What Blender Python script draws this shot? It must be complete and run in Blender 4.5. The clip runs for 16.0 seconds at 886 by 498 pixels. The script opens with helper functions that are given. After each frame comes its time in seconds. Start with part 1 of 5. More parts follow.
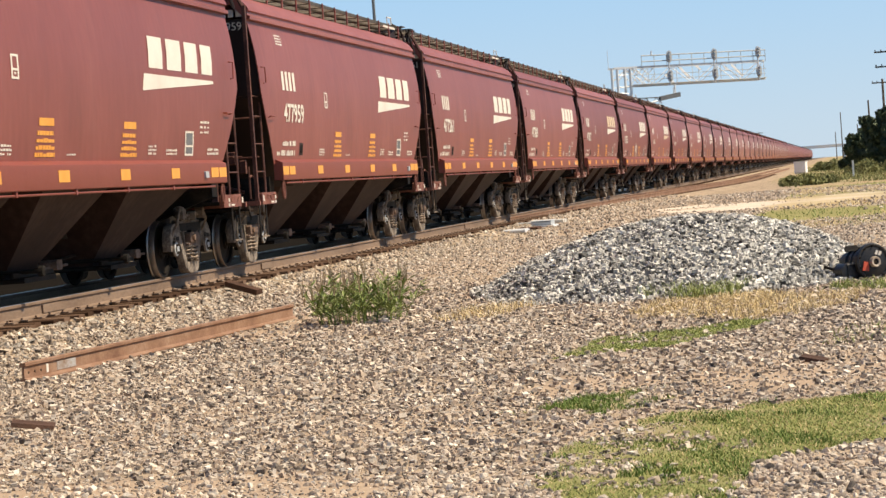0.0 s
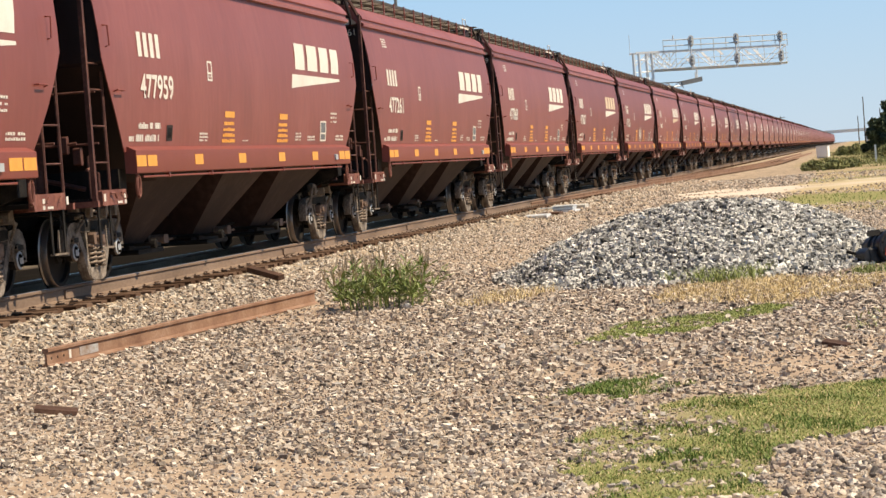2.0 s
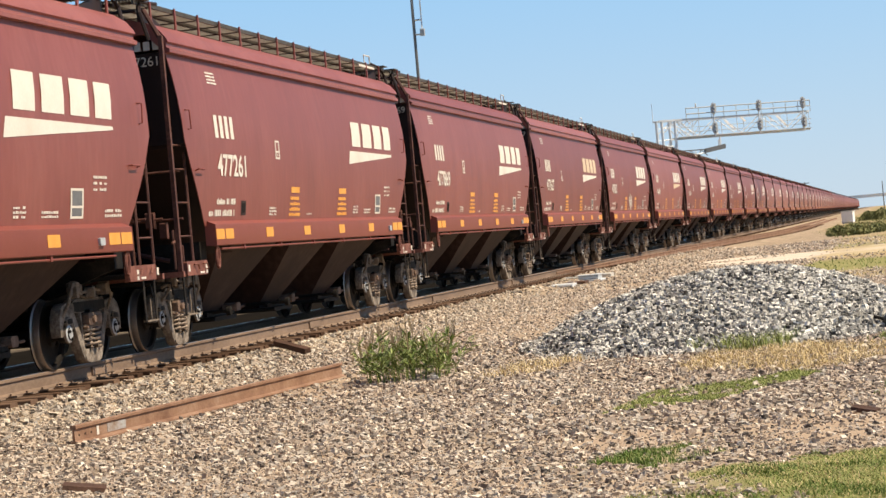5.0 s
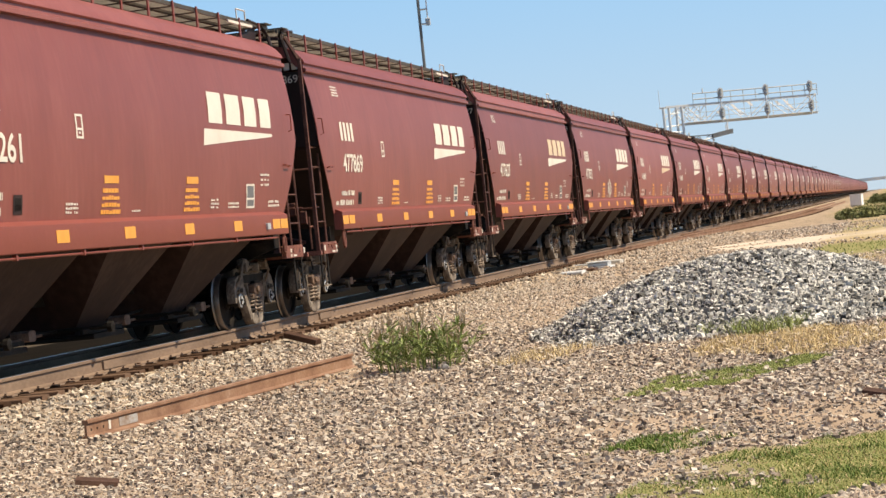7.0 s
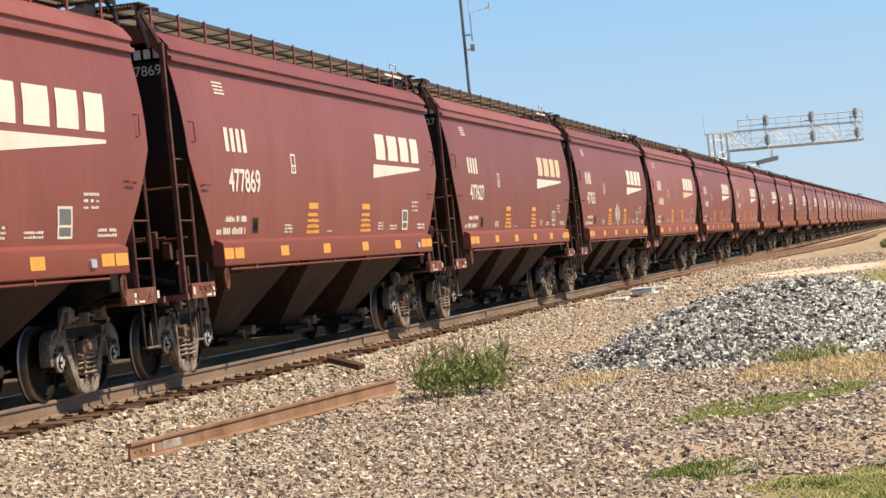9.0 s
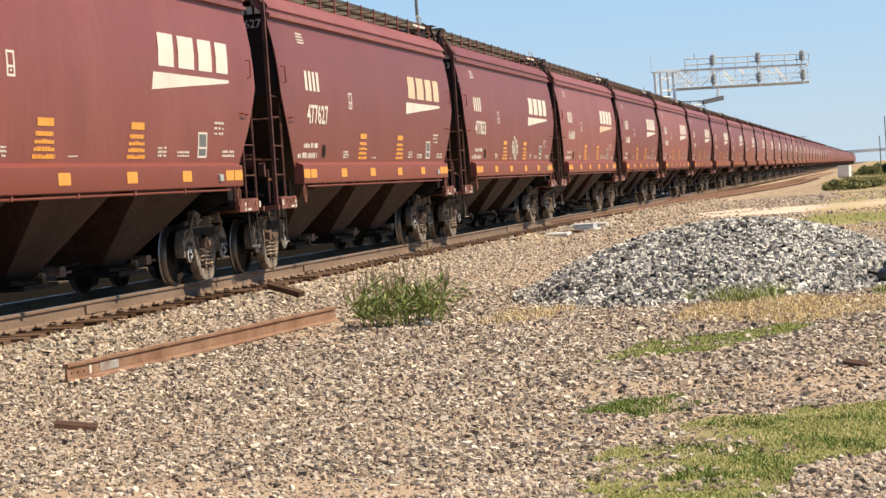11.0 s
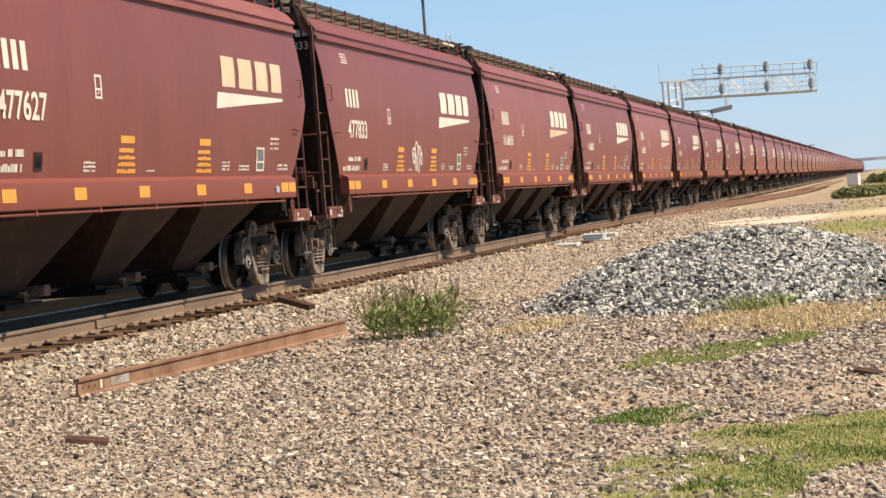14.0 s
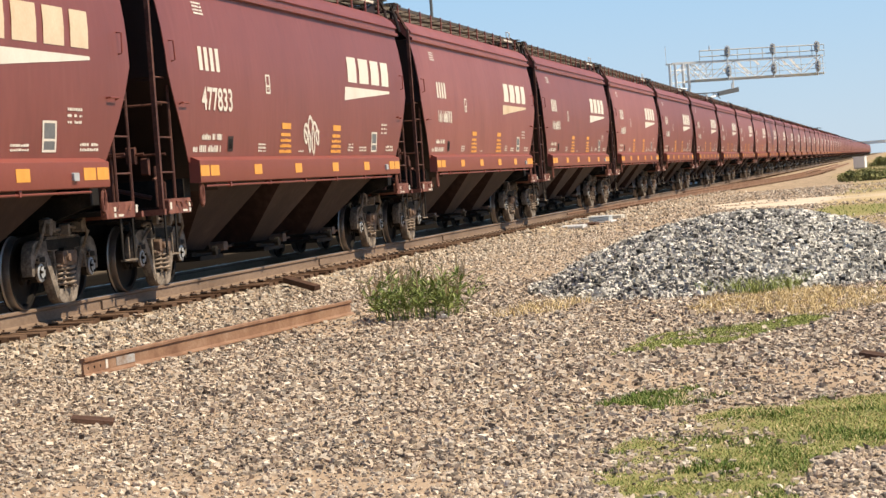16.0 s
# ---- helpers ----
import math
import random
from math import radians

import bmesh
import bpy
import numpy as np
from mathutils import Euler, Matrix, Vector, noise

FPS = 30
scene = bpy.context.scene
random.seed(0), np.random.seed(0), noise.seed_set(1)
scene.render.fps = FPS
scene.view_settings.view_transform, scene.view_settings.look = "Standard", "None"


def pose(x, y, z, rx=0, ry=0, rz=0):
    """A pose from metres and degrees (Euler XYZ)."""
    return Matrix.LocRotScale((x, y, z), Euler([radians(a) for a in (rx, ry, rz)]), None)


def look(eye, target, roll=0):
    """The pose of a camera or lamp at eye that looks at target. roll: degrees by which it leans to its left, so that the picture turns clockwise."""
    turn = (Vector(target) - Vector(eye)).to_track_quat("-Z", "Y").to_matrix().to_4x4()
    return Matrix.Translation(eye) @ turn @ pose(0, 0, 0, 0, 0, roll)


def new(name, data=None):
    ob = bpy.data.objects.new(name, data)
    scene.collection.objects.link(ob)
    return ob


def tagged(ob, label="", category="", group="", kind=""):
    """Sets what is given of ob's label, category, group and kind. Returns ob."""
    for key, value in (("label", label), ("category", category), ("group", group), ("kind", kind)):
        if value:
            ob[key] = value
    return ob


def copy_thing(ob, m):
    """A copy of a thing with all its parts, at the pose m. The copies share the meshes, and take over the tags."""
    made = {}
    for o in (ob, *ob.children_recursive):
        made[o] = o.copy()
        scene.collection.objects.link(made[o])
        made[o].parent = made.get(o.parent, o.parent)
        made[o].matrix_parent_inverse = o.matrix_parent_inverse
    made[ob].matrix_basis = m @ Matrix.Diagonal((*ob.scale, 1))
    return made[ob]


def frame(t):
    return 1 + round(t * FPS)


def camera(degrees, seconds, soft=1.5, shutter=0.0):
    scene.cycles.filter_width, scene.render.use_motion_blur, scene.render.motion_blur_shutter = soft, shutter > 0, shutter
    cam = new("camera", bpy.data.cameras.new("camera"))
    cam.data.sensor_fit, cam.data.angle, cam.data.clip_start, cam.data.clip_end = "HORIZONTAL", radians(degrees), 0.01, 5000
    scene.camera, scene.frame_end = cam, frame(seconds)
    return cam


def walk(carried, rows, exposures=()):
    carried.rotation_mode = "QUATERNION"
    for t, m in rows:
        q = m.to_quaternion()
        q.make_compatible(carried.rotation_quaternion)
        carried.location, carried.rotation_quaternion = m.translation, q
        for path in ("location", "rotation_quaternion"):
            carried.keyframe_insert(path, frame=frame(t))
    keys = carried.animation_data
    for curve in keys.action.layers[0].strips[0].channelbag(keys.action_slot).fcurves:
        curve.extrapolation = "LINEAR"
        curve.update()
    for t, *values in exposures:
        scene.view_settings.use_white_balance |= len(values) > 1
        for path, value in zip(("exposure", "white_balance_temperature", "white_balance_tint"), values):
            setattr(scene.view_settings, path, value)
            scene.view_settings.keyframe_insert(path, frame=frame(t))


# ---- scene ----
# World: +y along the track away from the camera, +x to its right, z = 0 at the top of the rails.
FOV = 22.479
EYE_Z = 1.196
# seconds, yaw, pitch, roll of the hand-held camera, which only turns
TURNS = (
    (0.0, 9.906, -1.677, 4.114),
    (0.5, 9.868, -1.776, 4.073),
    (1.0, 10.041, -1.892, 4.036),
    (1.5, 10.282, -2.070, 4.087),
    (2.0, 10.462, -2.015, 4.232),
    (2.5, 10.558, -2.106, 4.234),
    (3.0, 10.623, -2.031, 4.204),
    (3.5, 10.656, -1.218, 4.324),
    (4.0, 10.789, -0.425, 4.564),
    (4.2, 10.863, -0.252, 4.643),
    (6.3, 11.346, -0.056, 5.674),
    (6.5, 11.371, -0.184, 5.706),
    (7.0, 11.331, -0.389, 5.971),
    (7.5, 11.290, -0.375, 5.941),
    (8.0, 12.525, -0.305, 5.794),
    (8.5, 12.741, -0.037, 5.562),
    (9.0, 12.466, 0.380, 5.671),
    (9.5, 11.392, -0.182, 4.835),
    (10.0, 11.038, -1.020, 4.474),
    (10.2, 11.053, -1.306, 4.168),
    (12.5, 10.978, -1.609, 3.852),
    (13.0, 10.914, -1.552, 3.954),
    (13.5, 11.138, -1.291, 4.214),
    (14.0, 11.233, -1.210, 4.428),
    (14.5, 11.217, -1.387, 4.461),
    (15.0, 11.125, -1.604, 4.348),
    (15.5, 11.230, -1.707, 4.273),
    (16.0, 11.388, -1.675, 4.219),
)
cam = camera(FOV, 16.0, soft=1.5)
walk(cam, [(t, pose(0, 0, EYE_Z, 90 + p, r, y)) for t, y, p, r in TURNS], [(0, 0.42, 7500, 11), (16, 0.42, 7500, 11)])

# ---- world, sun ----
SUN_EL = 53.0
world = bpy.data.worlds.new("world")
scene.world = world
world.use_nodes = True
wn = world.node_tree
sky = wn.nodes.new("ShaderNodeTexSky")
sky.sky_type, sky.sun_disc = "NISHITA", False
sky.sun_elevation, sky.sun_rotation = radians(SUN_EL), radians(88)
sky.air_density, sky.dust_density, sky.ozone_density, sky.altitude = 1.0, 0.25, 2.5, 300
# a hazy pale-blue air over the sky model's own tint
geo, sep, air, blend = (wn.nodes.new(k) for k in ("ShaderNodeTexCoord", "ShaderNodeSeparateXYZ", "ShaderNodeValToRGB", "ShaderNodeMix"))
wn.links.new(geo.outputs["Generated"], sep.inputs[0])
wn.links.new(sep.outputs["Z"], air.inputs[0])
els = air.color_ramp.elements
els.new(0.14)
els.new(0.40)
els[0].color, els[1].color, els[2].color, els[3].color = (0.51, 0.72, 0.985, 1), (0.265, 0.62, 1.10, 1), (0.09, 0.235, 0.56, 1), (0.04, 0.12, 0.34, 1)
els[3].position = 0.9
blend.data_type = "RGBA"
blend.inputs[0].default_value = 0.15
tone = wn.nodes.new("ShaderNodeMix")
tone.data_type, tone.blend_type = "RGBA", "MULTIPLY"
tone.inputs[0].default_value = 1.0
tone.inputs[7].default_value = (0.10, 0.10, 0.10, 1)
wn.links.new(sky.outputs[0], tone.inputs[6])
wn.links.new(air.outputs[0], blend.inputs[6])
wn.links.new(tone.outputs[2], blend.inputs[7])
wn.links.new(blend.outputs[2], wn.nodes["Background"].inputs[0])
wn.nodes["Background"].inputs[1].default_value = 0.76
sun = new("sun", bpy.data.lights.new("sun", "SUN"))
sun.data.energy, sun.data.angle, sun.data.color = 5.0, radians(0.5), (1.0, 0.90, 0.75)
sun.matrix_world = look((0, 0, 0), (-0.602, -0.02, -0.799))


# ---- materials ----
def surface(name, colours, scale=3.0, fine=40.0, rough=0.7, metal=0.0, bump=0.2, stretch=(1, 1, 1), island=0.0, vary=0.0, spec=0.4):
    """A material whose colour runs through `colours` by a coarse and a fine noise; island: share taken by a random value per loose piece,
    vary: by a random value per object; stretch: scale of the noise along x, y, z."""
    m = bpy.data.materials.new(name)
    m.use_nodes = True
    nt = m.node_tree
    n, l = nt.nodes, nt.links
    p = n["Principled BSDF"]
    tc, mp = n.new("ShaderNodeTexCoord"), n.new("ShaderNodeMapping")
    mp.inputs["Scale"].default_value = stretch
    l.new(tc.outputs["Object"], mp.inputs["Vector"])
    big, small = n.new("ShaderNodeTexNoise"), n.new("ShaderNodeTexNoise")
    for node, s, detail in ((big, scale, 5), (small, fine, 3)):
        node.inputs["Scale"].default_value, node.inputs["Detail"].default_value = s, detail
        l.new(mp.outputs[0], node.inputs["Vector"])
    mix = n.new("ShaderNodeMix")
    mix.inputs[0].default_value = 0.35
    l.new(big.outputs[0], mix.inputs[2])
    l.new(small.outputs[0], mix.inputs[3])
    value = mix.outputs[0]
    for share, node, out in ((island, "ShaderNodeNewGeometry", "Random Per Island"), (vary, "ShaderNodeObjectInfo", "Random")):
        if share:
            src, mx = n.new(node), n.new("ShaderNodeMix")
            mx.inputs[0].default_value = share
            l.new(value, mx.inputs[2])
            l.new(src.outputs[out], mx.inputs[3])
            value = mx.outputs[0]
    ramp = n.new("ShaderNodeValToRGB")
    lo, hi = (0.3, 0.7) if not island else (0.1, 0.9)
    els = ramp.color_ramp.elements
    while len(els) < len(colours):
        els.new(0.5)
    for i, c in enumerate(colours):
        els[i].position = lo + (hi - lo) * i / max(1, len(colours) - 1)
        els[i].color = (*c, 1)
    l.new(value, ramp.inputs[0])
    l.new(ramp.outputs[0], p.inputs["Base Color"])
    p.inputs["Roughness"].default_value, p.inputs["Metallic"].default_value = rough, metal
    p.inputs["Specular IOR Level"].default_value = spec
    if bump:
        b = n.new("ShaderNodeBump")
        b.inputs["Strength"].default_value, b.inputs["Distance"].default_value = bump, 0.02
        l.new(small.outputs[0], b.inputs["Height"])
        l.new(b.outputs[0], p.inputs["Normal"])
    return m


def car_paint():
    """Oxide red with rain streaks, dust and a patchy gloss."""
    m = surface("oxide_red_paint", [(0.18, 0.047, 0.037), (0.225, 0.063, 0.051), (0.29, 0.094, 0.077)], 0.5, 7, 0.46, bump=0.03, stretch=(1.2, 1.2, 0.35), vary=0.3, spec=0.38)
    n, l = m.node_tree.nodes, m.node_tree.links
    p = n["Principled BSDF"]
    colour = p.inputs["Base Color"].links[0].from_socket
    for scale, stretch, lo, hi, share, tint in ((1.0, (9, 9, 0.35), 0.54, 0.82, 0.10, (0.36, 0.19, 0.145)), (1.0, (2.2, 2.2, 0.6), 0.50, 0.8, 0.28, (0.085, 0.026, 0.022)), (22.0, (1, 1, 0.6), 0.68, 0.78, 0.35, (0.10, 0.035, 0.026))):
        mp, nz, rg, mx = (n.new(k) for k in ("ShaderNodeMapping", "ShaderNodeTexNoise", "ShaderNodeMapRange", "ShaderNodeMix"))
        mp.inputs["Scale"].default_value = stretch
        nz.inputs["Scale"].default_value, nz.inputs["Detail"].default_value = scale, 4
        rg.inputs[1].default_value, rg.inputs[2].default_value, rg.inputs[4].default_value = lo, hi, share
        mx.data_type = "RGBA"
        mx.inputs[7].default_value = (*tint, 1)
        l.new(n["Texture Coordinate"].outputs["Object"], mp.inputs["Vector"])
        l.new(mp.outputs[0], nz.inputs["Vector"])
        l.new(nz.outputs[0], rg.inputs[0])
        l.new(rg.outputs[0], mx.inputs[0])
        l.new(colour, mx.inputs[6])
        colour = mx.outputs[2]
    l.new(colour, p.inputs["Base Color"])
    return m


CAR_RED = car_paint()
SILL_RED = surface("faded_red_paint", [(0.20, 0.050, 0.036), (0.25, 0.067, 0.050)], 1.2, 15, 0.5, bump=0.05, vary=0.2)
RUST_RED = surface("worn_red_steel", [(0.07, 0.022, 0.016), (0.17, 0.058, 0.042), (0.30, 0.13, 0.095)], 3, 25, 0.65, bump=0.15)
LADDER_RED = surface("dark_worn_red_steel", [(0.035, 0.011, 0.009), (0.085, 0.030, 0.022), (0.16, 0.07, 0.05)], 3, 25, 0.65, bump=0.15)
# dusty steel, darkened so the underbody's shade sits in the colour
HOPPER = surface("dusty_shaded_hopper_steel", [(0.013, 0.0056, 0.0046), (0.027, 0.0130, 0.0107), (0.056, 0.033, 0.0275)], 1.1, 9, 0.75, bump=0.08, stretch=(1, 1, 0.5), spec=0.2)
DARK_STEEL = surface("black_grimy_steel", [(0.006, 0.0055, 0.005), (0.014, 0.012, 0.0105), (0.032, 0.026, 0.022)], 4, 30, 0.75, bump=0.2, spec=0.15)
# end sheets' red taken near black: shade between cars is in the colour
END_STEEL = surface("shade_dark_red_steel", [(0.011, 0.0045, 0.004), (0.024, 0.0098, 0.0085)], 2, 18, 0.6, bump=0.1)
CAST = surface("dusty_cast_steel", [(0.022, 0.018, 0.015), (0.155, 0.130, 0.109), (0.38, 0.33, 0.285)], 5, 35, 0.85, bump=0.3, spec=0.2)
BOLSTER = surface("brown_rusty_bolster_steel", [(0.05, 0.032, 0.024), (0.14, 0.09, 0.068), (0.24, 0.165, 0.125)], 6, 40, 0.8, bump=0.25)
SPRING = surface("tan_dusty_spring_steel", [(0.14, 0.105, 0.08), (0.30, 0.235, 0.185)], 8, 40, 0.7, bump=0.1)
WHEEL = surface("grimy_wheel_steel", [(0.005, 0.004, 0.0035), (0.014, 0.010, 0.008)], 5, 30, 0.7, bump=0.15, spec=0.2)
TREAD = surface("polished_wheel_tread", [(0.28, 0.24, 0.21), (0.42, 0.38, 0.35)], 6, 40, 0.35, 0.8, bump=0.05)
DUST = surface("tan_dusty_fittings", [(0.05, 0.038, 0.03), (0.17, 0.135, 0.105), (0.30, 0.245, 0.195)], 6, 40, 0.8, bump=0.25)
CAP = surface("pale_blue_grey_axle_cap", [(0.22, 0.235, 0.25), (0.46, 0.49, 0.52)], 12, 60, 0.5, bump=0.1)
GRATING = surface("dark_walkway_grating", [(0.045, 0.038, 0.031), (0.10, 0.086, 0.070)], 5, 40, 0.6, 0.3, bump=0.3)
WALK_BARS = surface("dusty_galvanised_grating_bars", [(0.15, 0.137, 0.115), (0.25, 0.228, 0.195)], 3, 40, 0.7, bump=0.1)
WHITE = surface("white_lettering_paint", [(0.60, 0.56, 0.50), (0.72, 0.69, 0.63)], 2, 25, 0.6, bump=0.02)
CREAM = surface("faded_cream_lettering", [(0.52, 0.40, 0.27), (0.66, 0.55, 0.42)], 2, 25, 0.65, bump=0.02)
YELLOW = surface("orange_yellow_marking", [(0.68, 0.29, 0.045), (0.80, 0.37, 0.075)], 3, 25, 0.5, bump=0.02)
RAIL_SIDE = surface("brown_dusty_rail_steel", [(0.135, 0.090, 0.064), (0.20, 0.138, 0.099), (0.28, 0.200, 0.147)], 1.2, 25, 0.75, bump=0.15, stretch=(1, 0.4, 1))
RAIL_TOP = surface("polished_rail_head", [(0.30, 0.28, 0.27), (0.45, 0.43, 0.42)], 2, 30, 0.3, 0.9, bump=0.03)
RAIL_RUST = surface("rusty_orange_rail_steel", [(0.15, 0.075, 0.045), (0.24, 0.135, 0.085), (0.33, 0.22, 0.155)], 2.5, 30, 0.8, bump=0.2)
BLUE_CHALK = surface("pale_blue_paint_mark", [(0.22, 0.14, 0.095), (0.32, 0.29, 0.27), (0.44, 0.50, 0.55)], 6, 40, 0.8)
TIE = surface("weathered_tie_timber", [(0.05, 0.030, 0.021), (0.105, 0.064, 0.045), (0.17, 0.112, 0.082)], 2, 20, 0.95, spec=0.0, bump=0.4, stretch=(0.3, 2, 2), vary=0.4)
IRON = surface("rusty_iron_fittings", [(0.05, 0.025, 0.015), (0.11, 0.055, 0.035)], 5, 40, 0.8, bump=0.3)
STONES = surface("mixed_gravel_stone", [(0.10, 0.086, 0.074), (0.24, 0.196, 0.160), (0.37, 0.290, 0.224), (0.45, 0.365, 0.283), (0.37, 0.341, 0.302), (0.52, 0.427, 0.333), (0.71, 0.64, 0.54)], 4, 60, 0.85, bump=0.3, island=0.85)
PILE = surface("grey_crushed_stone", [(0.045, 0.044, 0.041), (0.235, 0.229, 0.211), (0.42, 0.410, 0.376), (0.55, 0.535, 0.490), (0.82, 0.795, 0.735)], 4, 60, 0.85, bump=0.3, island=0.85)
# stone dust with the shade between the stones put into its colour
PILE_BED = surface("shade_grey_stone_dust", [(0.06, 0.057, 0.053), (0.13, 0.125, 0.118)], 8, 60, 0.95, bump=0.5)
GRASS = surface("green_short_grass", [(0.135, 0.185, 0.044), (0.235, 0.29, 0.085), (0.40, 0.41, 0.17)], 3, 20, 0.7, bump=0, island=0.6)
LUSH = surface("dark_green_grass", [(0.07, 0.13, 0.022), (0.15, 0.225, 0.045)], 3, 20, 0.7, bump=0, island=0.6)
STRAW = surface("dry_straw_grass", [(0.46, 0.345, 0.17), (0.61, 0.48, 0.26), (0.74, 0.62, 0.40)], 3, 20, 0.8, bump=0, island=0.6)
WEED = surface("weed_leaves", [(0.075, 0.12, 0.025), (0.16, 0.22, 0.055), (0.30, 0.35, 0.13)], 3, 20, 0.6, bump=0, island=0.7)
STEM = surface("brown_weed_stems", [(0.40, 0.30, 0.18), (0.60, 0.48, 0.32)], 5, 20, 0.8, bump=0, island=0.5)
BRUSH = surface("dull_olive_brush", [(0.085, 0.10, 0.034), (0.18, 0.195, 0.072), (0.33, 0.32, 0.145)], 3, 20, 0.8, bump=0, island=0.7)
FOLIAGE = surface("dark_tree_foliage", [(0.018, 0.030, 0.016), (0.045, 0.068, 0.034), (0.085, 0.115, 0.055)], 2, 20, 0.7, bump=0, island=0.7)
BARK = surface("grey_bark", [(0.08, 0.06, 0.045), (0.16, 0.125, 0.10)], 3, 20, 0.9, bump=0.5, stretch=(3, 3, 0.5))
POLE = surface("grey_brown_pole_timber", [(0.07, 0.055, 0.045), (0.13, 0.105, 0.085)], 2, 20, 0.9, bump=0.3, stretch=(3, 3, 0.3))
GALV = surface("galvanised_steel", [(0.58, 0.61, 0.64), (0.74, 0.77, 0.80)], 2, 20, 0.5, 0.2, bump=0.03)
SIGNAL_BLACK = surface("dark_grey_signal_plate", [(0.10, 0.11, 0.12), (0.17, 0.18, 0.19)], 3, 20, 0.6)
# the dark plate's grey, lightened: far haze is put into the colour
HEAD_GREY = surface("haze_grey_plate", [(0.34, 0.37, 0.40), (0.44, 0.47, 0.50)], 3, 20, 0.7)
SHED = surface("pale_painted_sheet_steel", [(0.78, 0.79, 0.80), (0.86, 0.87, 0.88)], 2, 20, 0.5)
CONCRETE = surface("pale_concrete", [(0.42, 0.41, 0.39), (0.55, 0.54, 0.51)], 0.3, 5, 0.9)
BLACK_RUBBER = surface("black_greasy_steel", [(0.008, 0.008, 0.009), (0.022, 0.022, 0.024)], 5, 40, 0.4, bump=0.15)
RED_MARK = surface("red_painted_patch", [(0.45, 0.06, 0.03), (0.58, 0.10, 0.06)], 6, 40, 0.6)
PALE_BRASS = surface("bare_metal_ring", [(0.40, 0.33, 0.25), (0.55, 0.47, 0.38)], 6, 40, 0.5, 0.3)


def ground_material():
    """Soil with gravel colours; the mesh's own attributes say where grass, straw, sand and the train's painted shade
    lie.
    """
    m = surface("gravelly_soil", [(0.19, 0.150, 0.112), (0.34, 0.270, 0.200), (0.49, 0.395, 0.295)], 1.5, 28, 0.95, bump=0.6)
    nt = m.node_tree
    n, l = nt.nodes, nt.links
    p = n["Principled BSDF"]
    p.inputs["Specular IOR Level"].default_value = 0.0
    colour = p.inputs["Base Color"].links[0].from_socket
    noise_node = n.new("ShaderNodeTexNoise")
    noise_node.inputs["Scale"].default_value, noise_node.inputs["Detail"].default_value = 0.9, 6
    l.new(n["Texture Coordinate"].outputs["Object"], noise_node.inputs["Vector"])
    for name, dark, light in (("sand", (0.34, 0.252, 0.182), (0.46, 0.358, 0.267)), ("pale", (0.58, 0.50, 0.41), (0.72, 0.635, 0.535)),
                              ("straw", (0.34, 0.27, 0.13), (0.48, 0.38, 0.20)), ("green", (0.15, 0.18, 0.05), (0.30, 0.29, 0.11)), ("bed_shade", (0.004, 0.0038, 0.0036), (0.012, 0.011, 0.010))):
        at, tone, mix = n.new("ShaderNodeAttribute"), n.new("ShaderNodeMix"), n.new("ShaderNodeMix")
        at.attribute_name = name
        tone.data_type = mix.data_type = "RGBA"
        tone.inputs[6].default_value, tone.inputs[7].default_value = (*dark, 1), (*light, 1)
        l.new(noise_node.outputs[0], tone.inputs[0])
        l.new(at.outputs["Fac"], mix.inputs[0])
        l.new(colour, mix.inputs[6])
        l.new(tone.outputs[2], mix.inputs[7])
        colour = mix.outputs[2]
    l.new(colour, p.inputs["Base Color"])
    return m


SOIL = ground_material()


